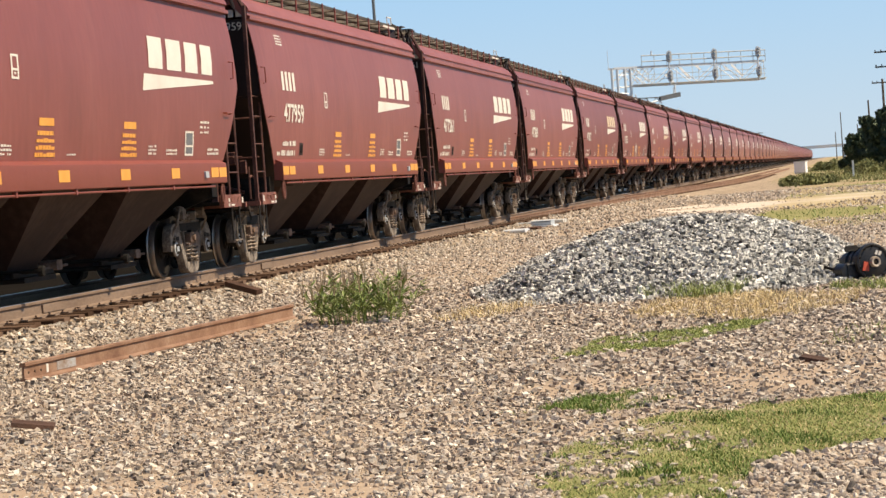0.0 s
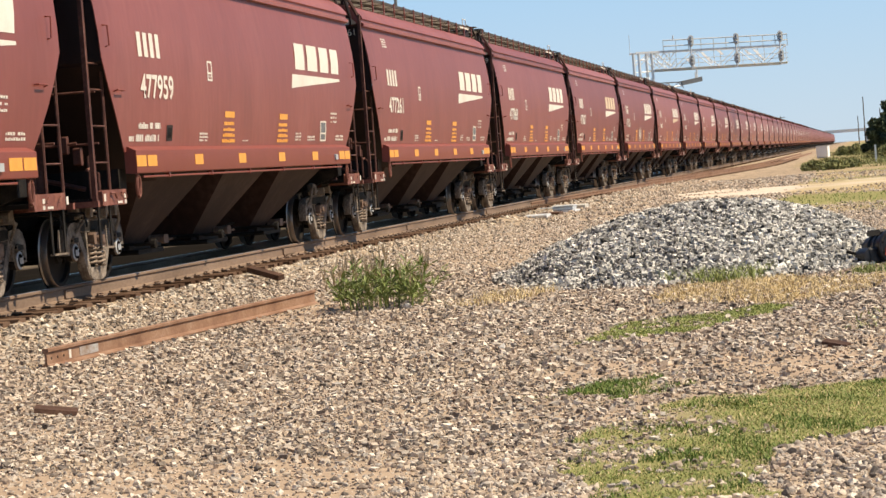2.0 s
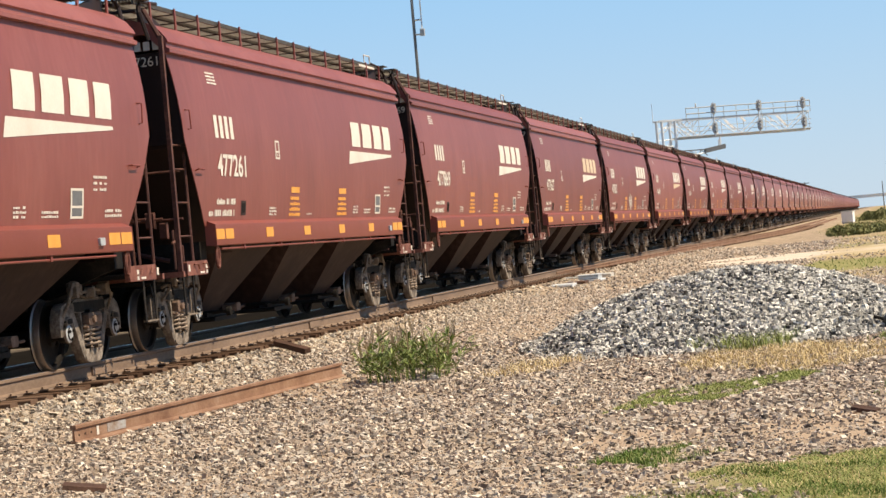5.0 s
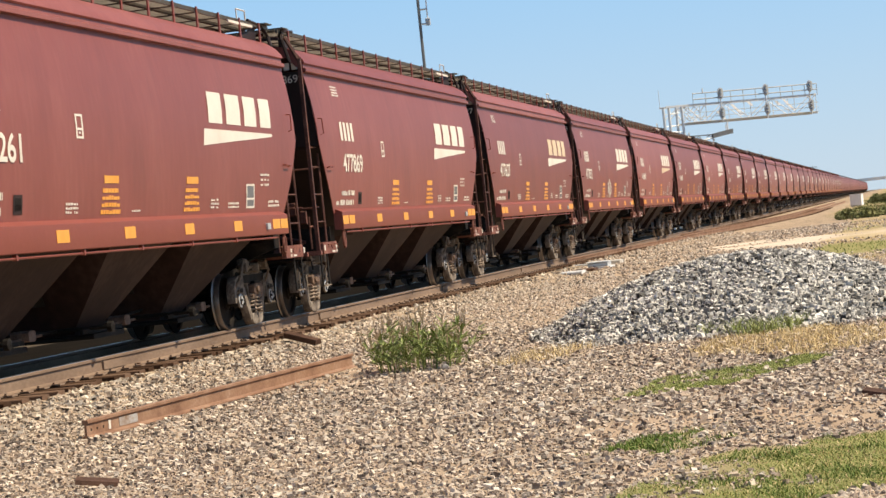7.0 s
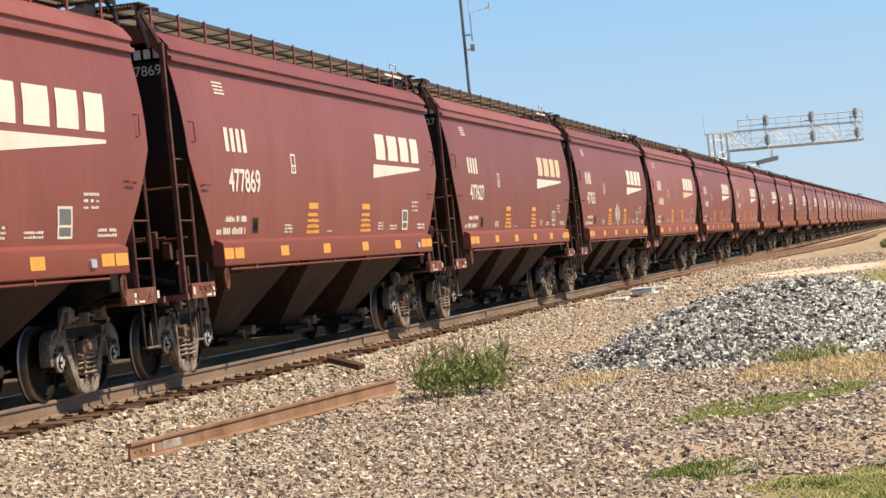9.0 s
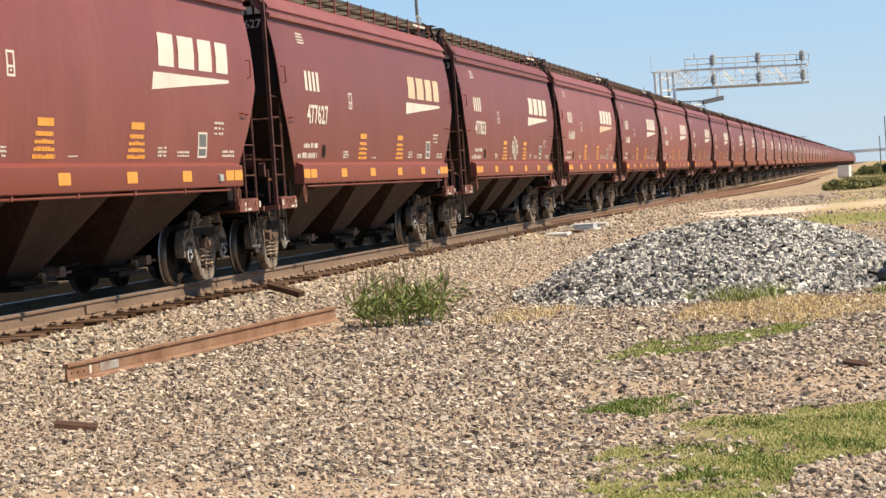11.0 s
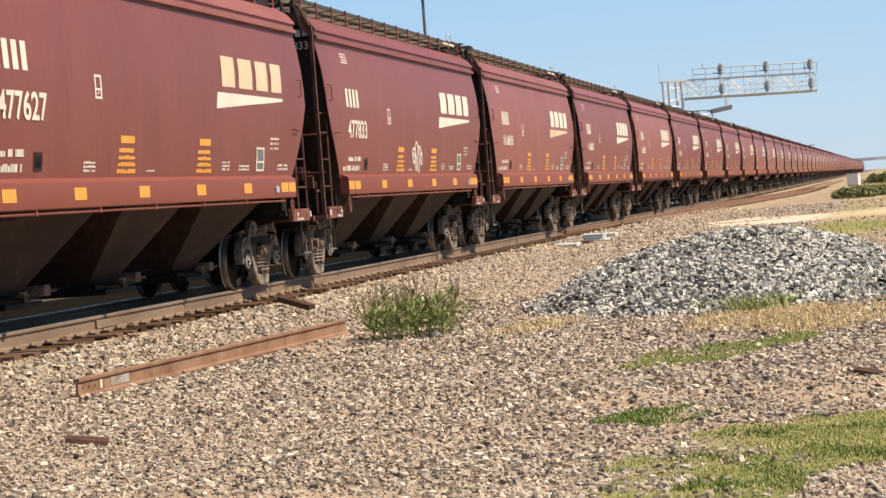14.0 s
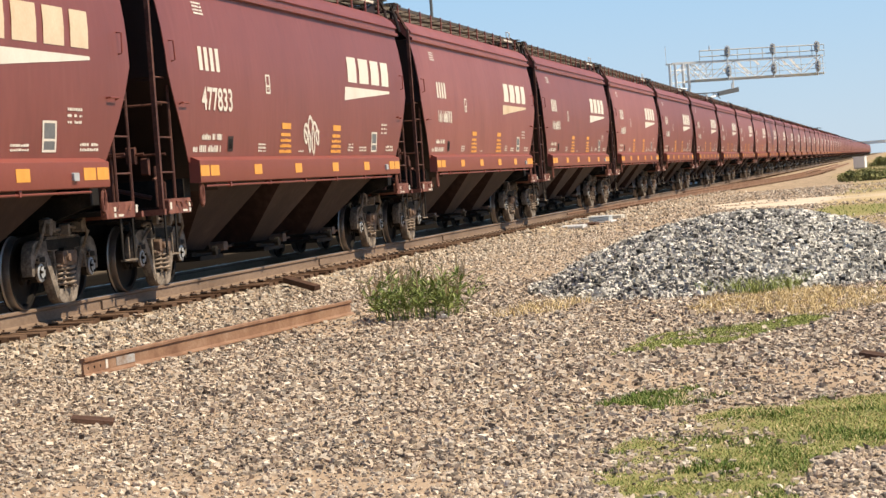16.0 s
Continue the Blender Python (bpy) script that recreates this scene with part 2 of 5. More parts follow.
# ---- mesh tools ----
class Shape:
    """Collects faces of one mesh."""

    def __init__(self):
        self.v, self.f, self.m = [], [], []

    def add(self, verts, faces, mat=0):
        o = len(self.v)
        self.v += [tuple(p) for p in verts]
        self.f += [tuple(i + o for i in f) for f in faces]
        self.m += [mat] * len(faces)
        return self

    def box(self, a, b, mat=0, bevel=0.0):
        if bevel:
            (x0, y0, z0), (x1, y1, z1), e = a, b, bevel
            ring = [(y0 + e, z0), (y1 - e, z0), (y1, z0 + e), (y1, z1 - e), (y1 - e, z1), (y0 + e, z1), (y0, z1 - e), (y0, z0 + e)]
            return self.prism(ring, 0, x0, x1, mat)
        vs = [(x, y, z) for x in (a[0], b[0]) for y in (a[1], b[1]) for z in (a[2], b[2])]
        return self.add(vs, [(0, 1, 3, 2), (4, 6, 7, 5), (0, 4, 5, 1), (2, 3, 7, 6), (0, 2, 6, 4), (1, 5, 7, 3)], mat)

    def prism(self, poly, axis, lo, hi, mat=0):
        """A polygon of the two other axes, in their order, drawn out along axis."""
        n = len(poly)
        vs = []
        for h in (lo, hi):
            for p in poly:
                q = list(p)
                q.insert(axis, h)
                vs.append(q)
        faces = [tuple(range(n - 1, -1, -1)), tuple(range(n, 2 * n))]
        faces += [(i, (i + 1) % n, n + (i + 1) % n, n + i) for i in range(n)]
        return self.add(vs, faces, mat)

    def lathe(self, profile, centre, axis=0, n=20, mats=None):
        """Rings of (radius, height along axis) round centre."""
        vs = []
        for r, h in profile:
            for i in range(n):
                a = 2 * math.pi * i / n
                q = [r * math.cos(a), r * math.sin(a)]
                q.insert(axis, h)
                vs.append([q[j] + centre[j] for j in range(3)])
        for k in range(len(profile) - 1):
            fs = [(k * n + i, k * n + (i + 1) % n, (k + 1) * n + (i + 1) % n, (k + 1) * n + i) for i in range(n)]
            if k == 0:
                self.add(vs, fs, mats[0] if mats else 0)
                base = len(self.v) - len(vs)
            else:
                self.f += [tuple(j + base for j in f) for f in fs]
                self.m += [mats[k] if mats else 0] * n
        for k in (0, len(profile) - 1):
            self.f.append(tuple(base + k * n + i for i in range(n)))
            self.m.append(mats[0 if k == 0 else -1] if mats else 0)
        return self

    def tube(self, pts, r, n=6, mat=0, r2=None):
        pts = [Vector(p) for p in pts]
        vs = []
        for i, p in enumerate(pts):
            d = (pts[min(i + 1, len(pts) - 1)] - pts[max(i - 1, 0)]).normalized()
            u = d.cross(Vector((0, 0, 1)) if abs(d.z) < 0.9 else Vector((1, 0, 0))).normalized()
            w = d.cross(u)
            rr = r if r2 is None else r + (r2 - r) * i / (len(pts) - 1)
            vs += [p + rr * (math.cos(2 * math.pi * k / n) * u + math.sin(2 * math.pi * k / n) * w) for k in range(n)]
        fs = [(i * n + k, i * n + (k + 1) % n, (i + 1) * n + (k + 1) % n, (i + 1) * n + k) for i in range(len(pts) - 1) for k in range(n)]
        fs += [tuple(range(n)), tuple(range((len(pts) - 1) * n, len(pts) * n))]
        return self.add(vs, fs, mat)

    def mesh(self, name, mats, smooth=True, round_off=0.0):
        """One mesh; round_off: width of the rounding of its sharp edges."""
        me = bpy.data.meshes.new(name)
        me.from_pydata(self.v, [], self.f)
        me.polygons.foreach_set("material_index", self.m)
        bm = bmesh.new()
        bm.from_mesh(me)
        bmesh.ops.recalc_face_normals(bm, faces=bm.faces)
        if round_off:
            sharp = [e for e in bm.edges if len(e.link_faces) == 2 and e.calc_face_angle(0) > radians(38)]
            bmesh.ops.bevel(bm, geom=sharp, offset=round_off, segments=2, profile=0.6, affect="EDGES", clamp_overlap=True)
        bm.to_mesh(me)
        bm.free()
        for m in mats if isinstance(mats, (list, tuple)) else [mats]:
            me.materials.append(m)
        if smooth:
            me.polygons.foreach_set("use_smooth", [True] * len(me.polygons))
            me.set_sharp_from_angle(angle=radians(35))
        me.update()
        return me


def part(name, shape, mats, parent, label="", at=None):
    """Links a Shape or mesh as one mesh object under a thing or a part."""
    ob = new(name, shape.mesh(name, mats) if isinstance(shape, Shape) else shape)
    ob.parent = parent
    if at:
        ob.location = at
    return tagged(ob, label) if label else ob


def thing(name, label, category, group="", kind="", at=(0, 0, 0)):
    ob = new(name)
    ob.location = at
    return tagged(ob, label, category, group, kind)


def quick_mesh(name, verts, tris, mat):
    """A triangle mesh straight from arrays."""
    me = bpy.data.meshes.new(name)
    me.vertices.add(len(verts))
    me.vertices.foreach_set("co", np.ascontiguousarray(verts, dtype=np.float32).ravel())
    me.loops.add(3 * len(tris))
    me.loops.foreach_set("vertex_index", np.ascontiguousarray(tris, dtype=np.int32).ravel())
    me.polygons.add(len(tris))
    me.polygons.foreach_set("loop_start", np.arange(0, 3 * len(tris), 3, dtype=np.int32))
    me.materials.append(mat)
    me.polygons.foreach_set("use_smooth", [False] * len(tris))
    me.update(calc_edges=True)
    return me

# ---- the hopper cars ----
# A car's space: origin on the track's middle at the rail top, half way between it and the car ahead; y along the train, +x towards the camera.
TRACK_X = -11.53
WIDE = 1.066
PITCH = 17.147
FIRST = 37.465
AXLES = (1.03, 2.808, PITCH - 2.808, PITCH - 1.03)
WHEEL_R = 0.457
SIDE = ((1.775, 1.515), (2.1, 1.557), (2.5, 1.592), (3.05, 1.610), (3.5, 1.594), (3.9, 1.545), (4.33, 1.465))


def MESH(name, make, mats, wide=False, round_off=0.0, store={}):
    """The mesh of that name, made once and shared; wide: brought to the body's true width."""
    if name not in store:
        shape = make() if callable(make) else make
        store[name] = shape.mesh(name, mats, round_off=round_off)
        if wide:
            store[name].transform(Matrix.Diagonal((WIDE, 1, 1, 1)))
    return store[name]


def side_x(z):
    """Half the body's width at a height."""
    for (z0, x0), (z1, x1) in zip(SIDE, SIDE[1:]):
        if z <= z1:
            return x0 + (x1 - x0) * (z - z0) / (z1 - z0)
    return SIDE[-1][1]


def end_y(z):
    """How far the side sheet's end edge stands in from the coupling line at a height."""
    return 0.80 + 0.95 * max(0.0, (3.05 - z) / (3.05 - 1.775)) ** 1.15 if z < 3.05 else 0.80 - 0.06 * (z - 3.05)


def side_sheet_shape(sx, n=18):
    """One pressed side sheet, 12 mm thick, its lower end corners cut back."""
    s = Shape()
    zs = [1.775, 2.05, 2.35, 2.7, 3.05, 3.35, 3.7, 4.0, 4.33]
    w = n + 1
    vs = []
    for inner in (0, 1):
        for z in zs:
            a = end_y(z)
            vs += [(sx * (side_x(z) - 0.012 * inner), a + (PITCH - 2 * a) * i / n, z) for i in range(w)]
    o = len(zs) * w
    fs = [(b + r * w + i, b + r * w + i + 1, b + (r + 1) * w + i + 1, b + (r + 1) * w + i) for b in (0, o) for r in range(len(zs) - 1) for i in range(n)]
    fs += [(r * w + e, (r + 1) * w + e, o + (r + 1) * w + e, o + r * w + e) for e in (0, n) for r in range(len(zs) - 1)]
    fs += [(r * w + i, r * w + i + 1, o + r * w + i + 1, o + r * w + i) for r in (0, len(zs) - 1) for i in range(n)]
    return s.add(vs, fs)


def end_sheet_shape(e):
    """The upright end wall and the slope sheet that falls from it to the hoppers."""
    s = Shape()
    f = (lambda y: PITCH - y) if e else (lambda y: y)
    rows = [(0.86, 4.36, 1.45), (0.90, 3.0, 1.58), (3.1, 1.40, 1.50), (3.12, 1.36, 1.50), (0.94, 2.95, 1.58), (0.90, 4.36, 1.45)]
    vs = [(sx * w, f(y), z) for y, z, w in rows for sx in (-1, 1)]
    s.add(vs, [(2 * i, 2 * i + 1, 2 * i + 3, 2 * i + 2) for i in range(5)])
    return s


def roof_shape():
    """The roof skin with its rolled edge, drawn along the car."""
    half = [(1.47, 4.32), (1.535, 4.33), (1.535, 4.385), (1.49, 4.405), (1.485, 4.465), (1.52, 4.485), (1.50, 4.54), (1.41, 4.66), (1.25, 4.78), (0.8, 4.90), (0.35, 4.95)]
    ring = half + [(-x, z) for x, z in reversed(half)] + [(-1.2, 4.62), (1.2, 4.62)]
    return Shape().prism(ring, 1, 0.72, PITCH - 0.72)


def hopper_shape(yc):
    """A discharge hopper; the outer two run up along the end slope."""
    low, da = 0.53, 1.36
    near, far = (yc - 2.9 if yc < 6 else da), (PITCH - 2.9 - yc if yc > 11 else da)
    corners = ((-1, -1), (1, -1), (1, 1), (-1, 1))
    vs = [(sx * 1.42, yc + (far if sy > 0 else -near), 1.54) for sx, sy in corners]
    vs += [(sx * 0.52, yc + sy * low, 0.42) for sx, sy in corners]
    vs += [(sx * 0.50, yc + sy * (low - 0.02), 0.34) for sx, sy in corners]
    fs = [(0, 1, 2, 3), (8, 9, 10, 11)] + [(r + i, r + (i + 1) % 4, r + 4 + (i + 1) % 4, r + 4 + i) for r in (0, 4) for i in range(4)]
    return Shape().add(vs, fs)


def gate_shape():
    s = Shape().box((-0.85, -0.62, 0.27), (0.85, 0.62, 0.34), bevel=0.02)
    for x in (-0.80, 0.74):
        s.box((x, -0.85, 0.35), (x + 0.05, 0.70, 0.41))
    s.tube([(-1.12, -0.55, 0.42), (1.12, -0.55, 0.42)], 0.03, 8)
    for x in (-1.12, 1.04):
        s.lathe([(0.035, 0), (0.075, 0.005), (0.075, 0.07), (0.035, 0.08)], (x, -0.55, 0.42), 0, 10)
    return s


def wheel_shape(n=28):
    """One wheel about the x axis, its outer face towards +x."""
    prof = [(0.10, 0.075), (0.135, 0.07), (0.15, 0.035), (0.30, -0.005), (0.385, 0.01), (0.40, 0.055), (0.452, 0.06), (0.457, 0.045), (0.461, -0.04), (0.484, -0.055), (0.484, -0.075),
            (0.40, -0.08), (0.385, -0.04), (0.30, -0.05), (0.15, -0.07), (0.10, -0.075)]
    mats = [0, 0, 0, 0, 0, 0, 1, 1, 1, 0, 0, 0, 0, 0, 0, 0]
    return Shape().lathe(prof, (0, 0, 0), 0, n, mats)


def far_wheel_shape():
    return Shape().lathe([(0.15, 0.06), (0.40, 0.05), (0.457, 0.06), (0.461, -0.04), (0.484, -0.07), (0.15, -0.07)], (0, 0, 0), 0, 14, [0, 0, 1, 1, 0, 0])


def axle_shape():
    prof = [(0.07, -1.08), (0.08, -1.07), (0.08, -0.85), (0.105, -0.83), (0.105, -0.64), (0.085, -0.5), (0.085, 0.5), (0.105, 0.64), (0.105, 0.83), (0.08, 0.85), (0.08, 1.07), (0.07, 1.08)]
    return Shape().lathe(prof, (0, 0, 0), 0, 14)


def cap_shape():
    """A bearing's end cap with its three bolts, facing +x."""
    s = Shape().lathe([(0.115, -0.10), (0.128, -0.01), (0.118, 0.02), (0.085, 0.03), (0.075, 0.045), (0.035, 0.05)], (0, 0, 0), 0, 20, [2, 1, 0, 2, 0, 0])
    for i in range(3):
        a = 2 * math.pi * i / 3
        s.lathe([(0.02, 0.03), (0.02, 0.07)], (0, 0.07 * math.cos(a), 0.07 * math.sin(a)), 0, 6, [2, 2])
    return s


def sideframe_shape():
    """A cast truck side about the truck's middle: straight top beam, heavy shoulders over the bearings, sloping arms down to a rounded spring seat. Thickness along x."""
    s = Shape()
    s.prism([(-0.70, 0.74), (-0.60, 0.87), (0.60, 0.87), (0.70, 0.74), (0.46, 0.71), (-0.46, 0.71)], 0, -0.06, 0.08, 1)
    # dusty strip that also puts the beam's sunlit top edge into the colour
    s.prism([(-0.58, 0.872), (-0.54, 0.895), (0.54, 0.895), (0.58, 0.872)], 0, -0.06, 0.085)
    for q in (1, -1):
        outer = [(1.155, 0.42), (1.17, 0.56), (1.15, 0.70), (1.08, 0.80), (0.96, 0.855), (0.80, 0.865), (0.62, 0.845), (0.60, 0.72), (0.68, 0.60), (0.70, 0.46)]
        inner = [(0.755, 0.45), (0.76, 0.60), (0.80, 0.65), (0.89, 0.675), (0.98, 0.65), (1.04, 0.58), (1.07, 0.42)]
        s.prism([(q * y, z) for y, z in outer + inner], 0, -0.05, 0.095)
        s.prism([(q * y, z) for y, z in ((0.72, 0.70), (0.60, 0.745), (0.27, 0.24), (0.23, 0.10), (0.33, 0.085), (0.40, 0.18))], 0, -0.05, 0.085)
        s.prism([(q * y, z) for y, z in ((0.255, 0.20), (0.31, 0.20), (0.35, 0.74), (0.28, 0.74))], 0, -0.05, 0.07)
        s.box((-0.11, q * 0.889 - 0.11, 0.575), (0.13, q * 0.889 + 0.11, 0.665), 1, 0.02)
    s.prism([(-0.33, 0.12), (-0.27, 0.06), (-0.16, 0.03), (0.16, 0.03), (0.27, 0.06), (0.33, 0.12), (0.29, 0.22), (-0.29, 0.22)], 0, -0.06, 0.10)
    return s


def spring_shape():
    pts = [(0.082 * math.cos(i * math.pi / 5), 0.082 * math.sin(i * math.pi / 5), 0.23 + 0.31 * i / 50) for i in range(51)]
    return Shape().tube(pts, 0.021, 6)


def truck(car, y, full):
    """A three-piece truck under a car; the wheelsets turn, so they are the car's own parts."""
    s = Shape().box((-1.10, -0.20, 0.55), (1.10, 0.20, 0.74), bevel=0.04)
    s.box((-0.55, -0.30, 0.62), (0.55, 0.30, 0.90), bevel=0.05)
    s.tube([(-0.80, -0.62, 0.36), (0.80, -0.62, 0.36)], 0.05, 8).tube([(-0.80, 0.62, 0.36), (0.80, 0.62, 0.36)], 0.05, 8)
    for q in (-1, 1):
        for x in (-0.66, 0.66):
            s.box((x - 0.06, q * 0.44 - 0.05, 0.25), (x + 0.06, q * 0.44 + 0.05, 0.55), bevel=0.02)
    t = part("truck", MESH("bolster", s, DARK_STEEL), None, car, "black grimy cast steel truck")
    t.location.y = y
    for q in (1, -1):
        f = part("sideframe", MESH("sideframe", sideframe_shape, [CAST, DARK_STEEL], round_off=0.014), None, t)
        f.location.x = q * 0.95
        if q < 0:
            f.rotation_euler.z = math.pi
        if full:
            part("bolster_end", MESH(f"bolster_end{q}", lambda: Shape().box((q * 1.06 - 0.05, -0.25, 0.53), (q * 1.06 + 0.05, 0.25, 0.70), bevel=0.03).box((q * 1.12 - 0.03, -0.15, 0.56), (q * 1.12 + 0.03, 0.15, 0.66), bevel=0.03)
                                     .box((q * 1.0 - 0.05, -0.28, 0.49), (q * 1.0 + 0.09, 0.28, 0.525), bevel=0.01), BOLSTER, round_off=0.008), None, t, "rusty brown bolster end")
            for dy in (-0.17, 0.0, 0.17):
                c = part("coil_spring", MESH("coil_spring", spring_shape, SPRING), None, t)
                c.location = (q * (0.95 + (0.05 if dy else 0.09)), dy, 0)
    return t


def patch(s, y0, y1, z0, z1, mat=0, shear=0.0):
    """A thin painted patch on the +x side, which follows its curve."""
    o = 0.006
    zs = [z0, (z0 + z1) / 2, z1]
    vs = [(side_x(z) + o, y + shear * (z - z0), z) for z in zs for y in (y0, y1)]
    return s.add(vs, [(0, 1, 3, 2), (2, 3, 5, 4)], mat)


def bars(s, y0, y1, z0, z1, rows, seed, gap=0.35, tight=False):
    """Rows of short bars for writing too small to read."""
    rnd = random.Random(seed)
    h = (z1 - z0) / (rows + (rows - 1) * gap)
    for r in range(rows):
        z = z0 + r * h * (1 + gap)
        y = y0
        while y < y1 - 0.02:
            w = min(rnd.uniform(0.06, 0.14) if tight else rnd.uniform(0.035, 0.09), y1 - y)
            patch(s, y, y + w, z + 0.1 * h, z + rnd.choice((0.7, 0.9, 0.9)) * h)
            y += w + (0.012 if tight else rnd.choice((0.012, 0.016, 0.02, 0.02, 0.09)))
    return s


def logo_shape():
    """Four heavy slanting blocks over a long pointed bar."""
    s = Shape()
    y = 11.42
    for w in (0.70, 0.76, 0.68, 0.62):
        patch(s, y, y + w, 3.22, 3.70, shear=0.25)
        y += w + 0.22
    return s


def wedge_shape():
    n = 6
    vs = []
    for i in range(n + 1):
        t = i / n
        for z in (2.87 + 0.21 * t, 3.125 + 0.0 * t):
            vs.append((side_x(z) + 0.006, 11.05 + 3.7 * t + (0.1 if z > 3 else 0), z))
    return Shape().add(vs, [(2 * i, 2 * i + 2, 2 * i + 3, 2 * i + 1) for i in range(n)])


def digits(text, parent, y0, y1, z0, z1, material):
    """Lettering on the +x side from the built-in font, fitted into a box."""
    cu = bpy.data.curves.new("lettering", "FONT")
    cu.body, cu.offset = text, 0.02
    tmp = new("lettering", cu)
    me = bpy.data.meshes.new_from_object(tmp.evaluated_get(bpy.context.evaluated_depsgraph_get()))
    bpy.data.objects.remove(tmp)
    co = [v.co.copy() for v in me.vertices]
    lo = [min(c[i] for c in co) for i in (0, 1)]
    hi = [max(c[i] for c in co) for i in (0, 1)]
    for v in me.vertices:
        z = z0 + (z1 - z0) * (v.co.y - lo[1]) / (hi[1] - lo[1])
        y = y0 + (y1 - y0) * (v.co.x - lo[0]) / (hi[0] - lo[0])
        v.co = (WIDE * side_x(z) + 0.008, y, z)
    me.materials.clear()
    me.materials.append(material)
    return part("car_number", me, None, parent, "white painted car number")


def end_digits(text, parent):
    """The number on the end sheet that faces the camera."""
    cu = bpy.data.curves.new("lettering", "FONT")
    cu.body, cu.size = text, 0.20
    tmp = new("lettering", cu)
    me = bpy.data.meshes.new_from_object(tmp.evaluated_get(bpy.context.evaluated_depsgraph_get()))
    bpy.data.objects.remove(tmp)
    for v in me.vertices:
        v.co = (v.co.x + 0.86, 0.775, v.co.y + 4.16)
    me.materials.clear()
    me.materials.append(WHITE)
    return part("end_number", me, None, parent, "white number on the red end sheet, the gap's shade put into its colour")


def ladder_shape(y0, y1, z0, z1, rungs, x=1.50, drop=None):
    s = Shape()
    for y in (y0, y1):
        s.tube([(x, y, z0), (x, y, z1)], 0.022, 6)
    for z in rungs:
        s.tube([(x, y0, z), (x, y1, z)], 0.014, 5)
    if drop is not None:
        for y in (y0 + 0.07, y1 - 0.07):
            s.box((x - 0.008, y - 0.032, drop), (x + 0.008, y + 0.032, z0), 1)
        s.box((x - 0.03, y0 + 0.05, drop - 0.012), (x + 0.03, y1 - 0.05, drop + 0.012), 2)
        s.tube([(x, (y0 + y1) / 2, drop), (x, (y0 + y1) / 2, drop + 0.30)], 0.012, 5, 2)
    return s


def walkway_shape():
    """Open grating beside the hatches: thin bars along the car on cross bearers, with edge angles."""
    s = Shape()
    for sx in (1, -1):
        for x in (0.46, 0.83, 1.20):
            s.box((sx * x - 0.014, 0.30, 5.035), (sx * x + 0.014, PITCH - 0.30, 5.10), 1)
        for i in range(15):
            x = sx * (0.505 + 0.047 * i)
            s.box((x - 0.004, 0.32, 5.075), (x + 0.004, PITCH - 0.32, 5.10))
        for i in range(14):
            y = 0.95 + i * (PITCH - 1.9) / 13
            s.box((min(sx * 0.46, sx * 1.21), y - 0.03, 5.02), (max(sx * 0.46, sx * 1.21), y + 0.03, 5.034), 1)
        y = 0.40
        while y < PITCH - 0.4:
            s.box((min(sx * 0.47, sx * 1.19), y, 5.092), (max(sx * 0.47, sx * 1.19), y + 0.012, 5.104))
            y += 0.10
    for y in (0.35, PITCH - 0.75):
        s.box((-1.3, y, 5.105), (1.3, y + 0.40, 5.125), 1)
    return s


def hatch_shape():
    s = Shape().box((-0.42, 1.2, 4.90), (0.42, PITCH - 1.2, 5.02), bevel=0.03)
    s.prism([(-0.38, 5.02), (-0.22, 5.08), (0.22, 5.08), (0.38, 5.02)], 1, 1.25, PITCH - 1.25)
    return s


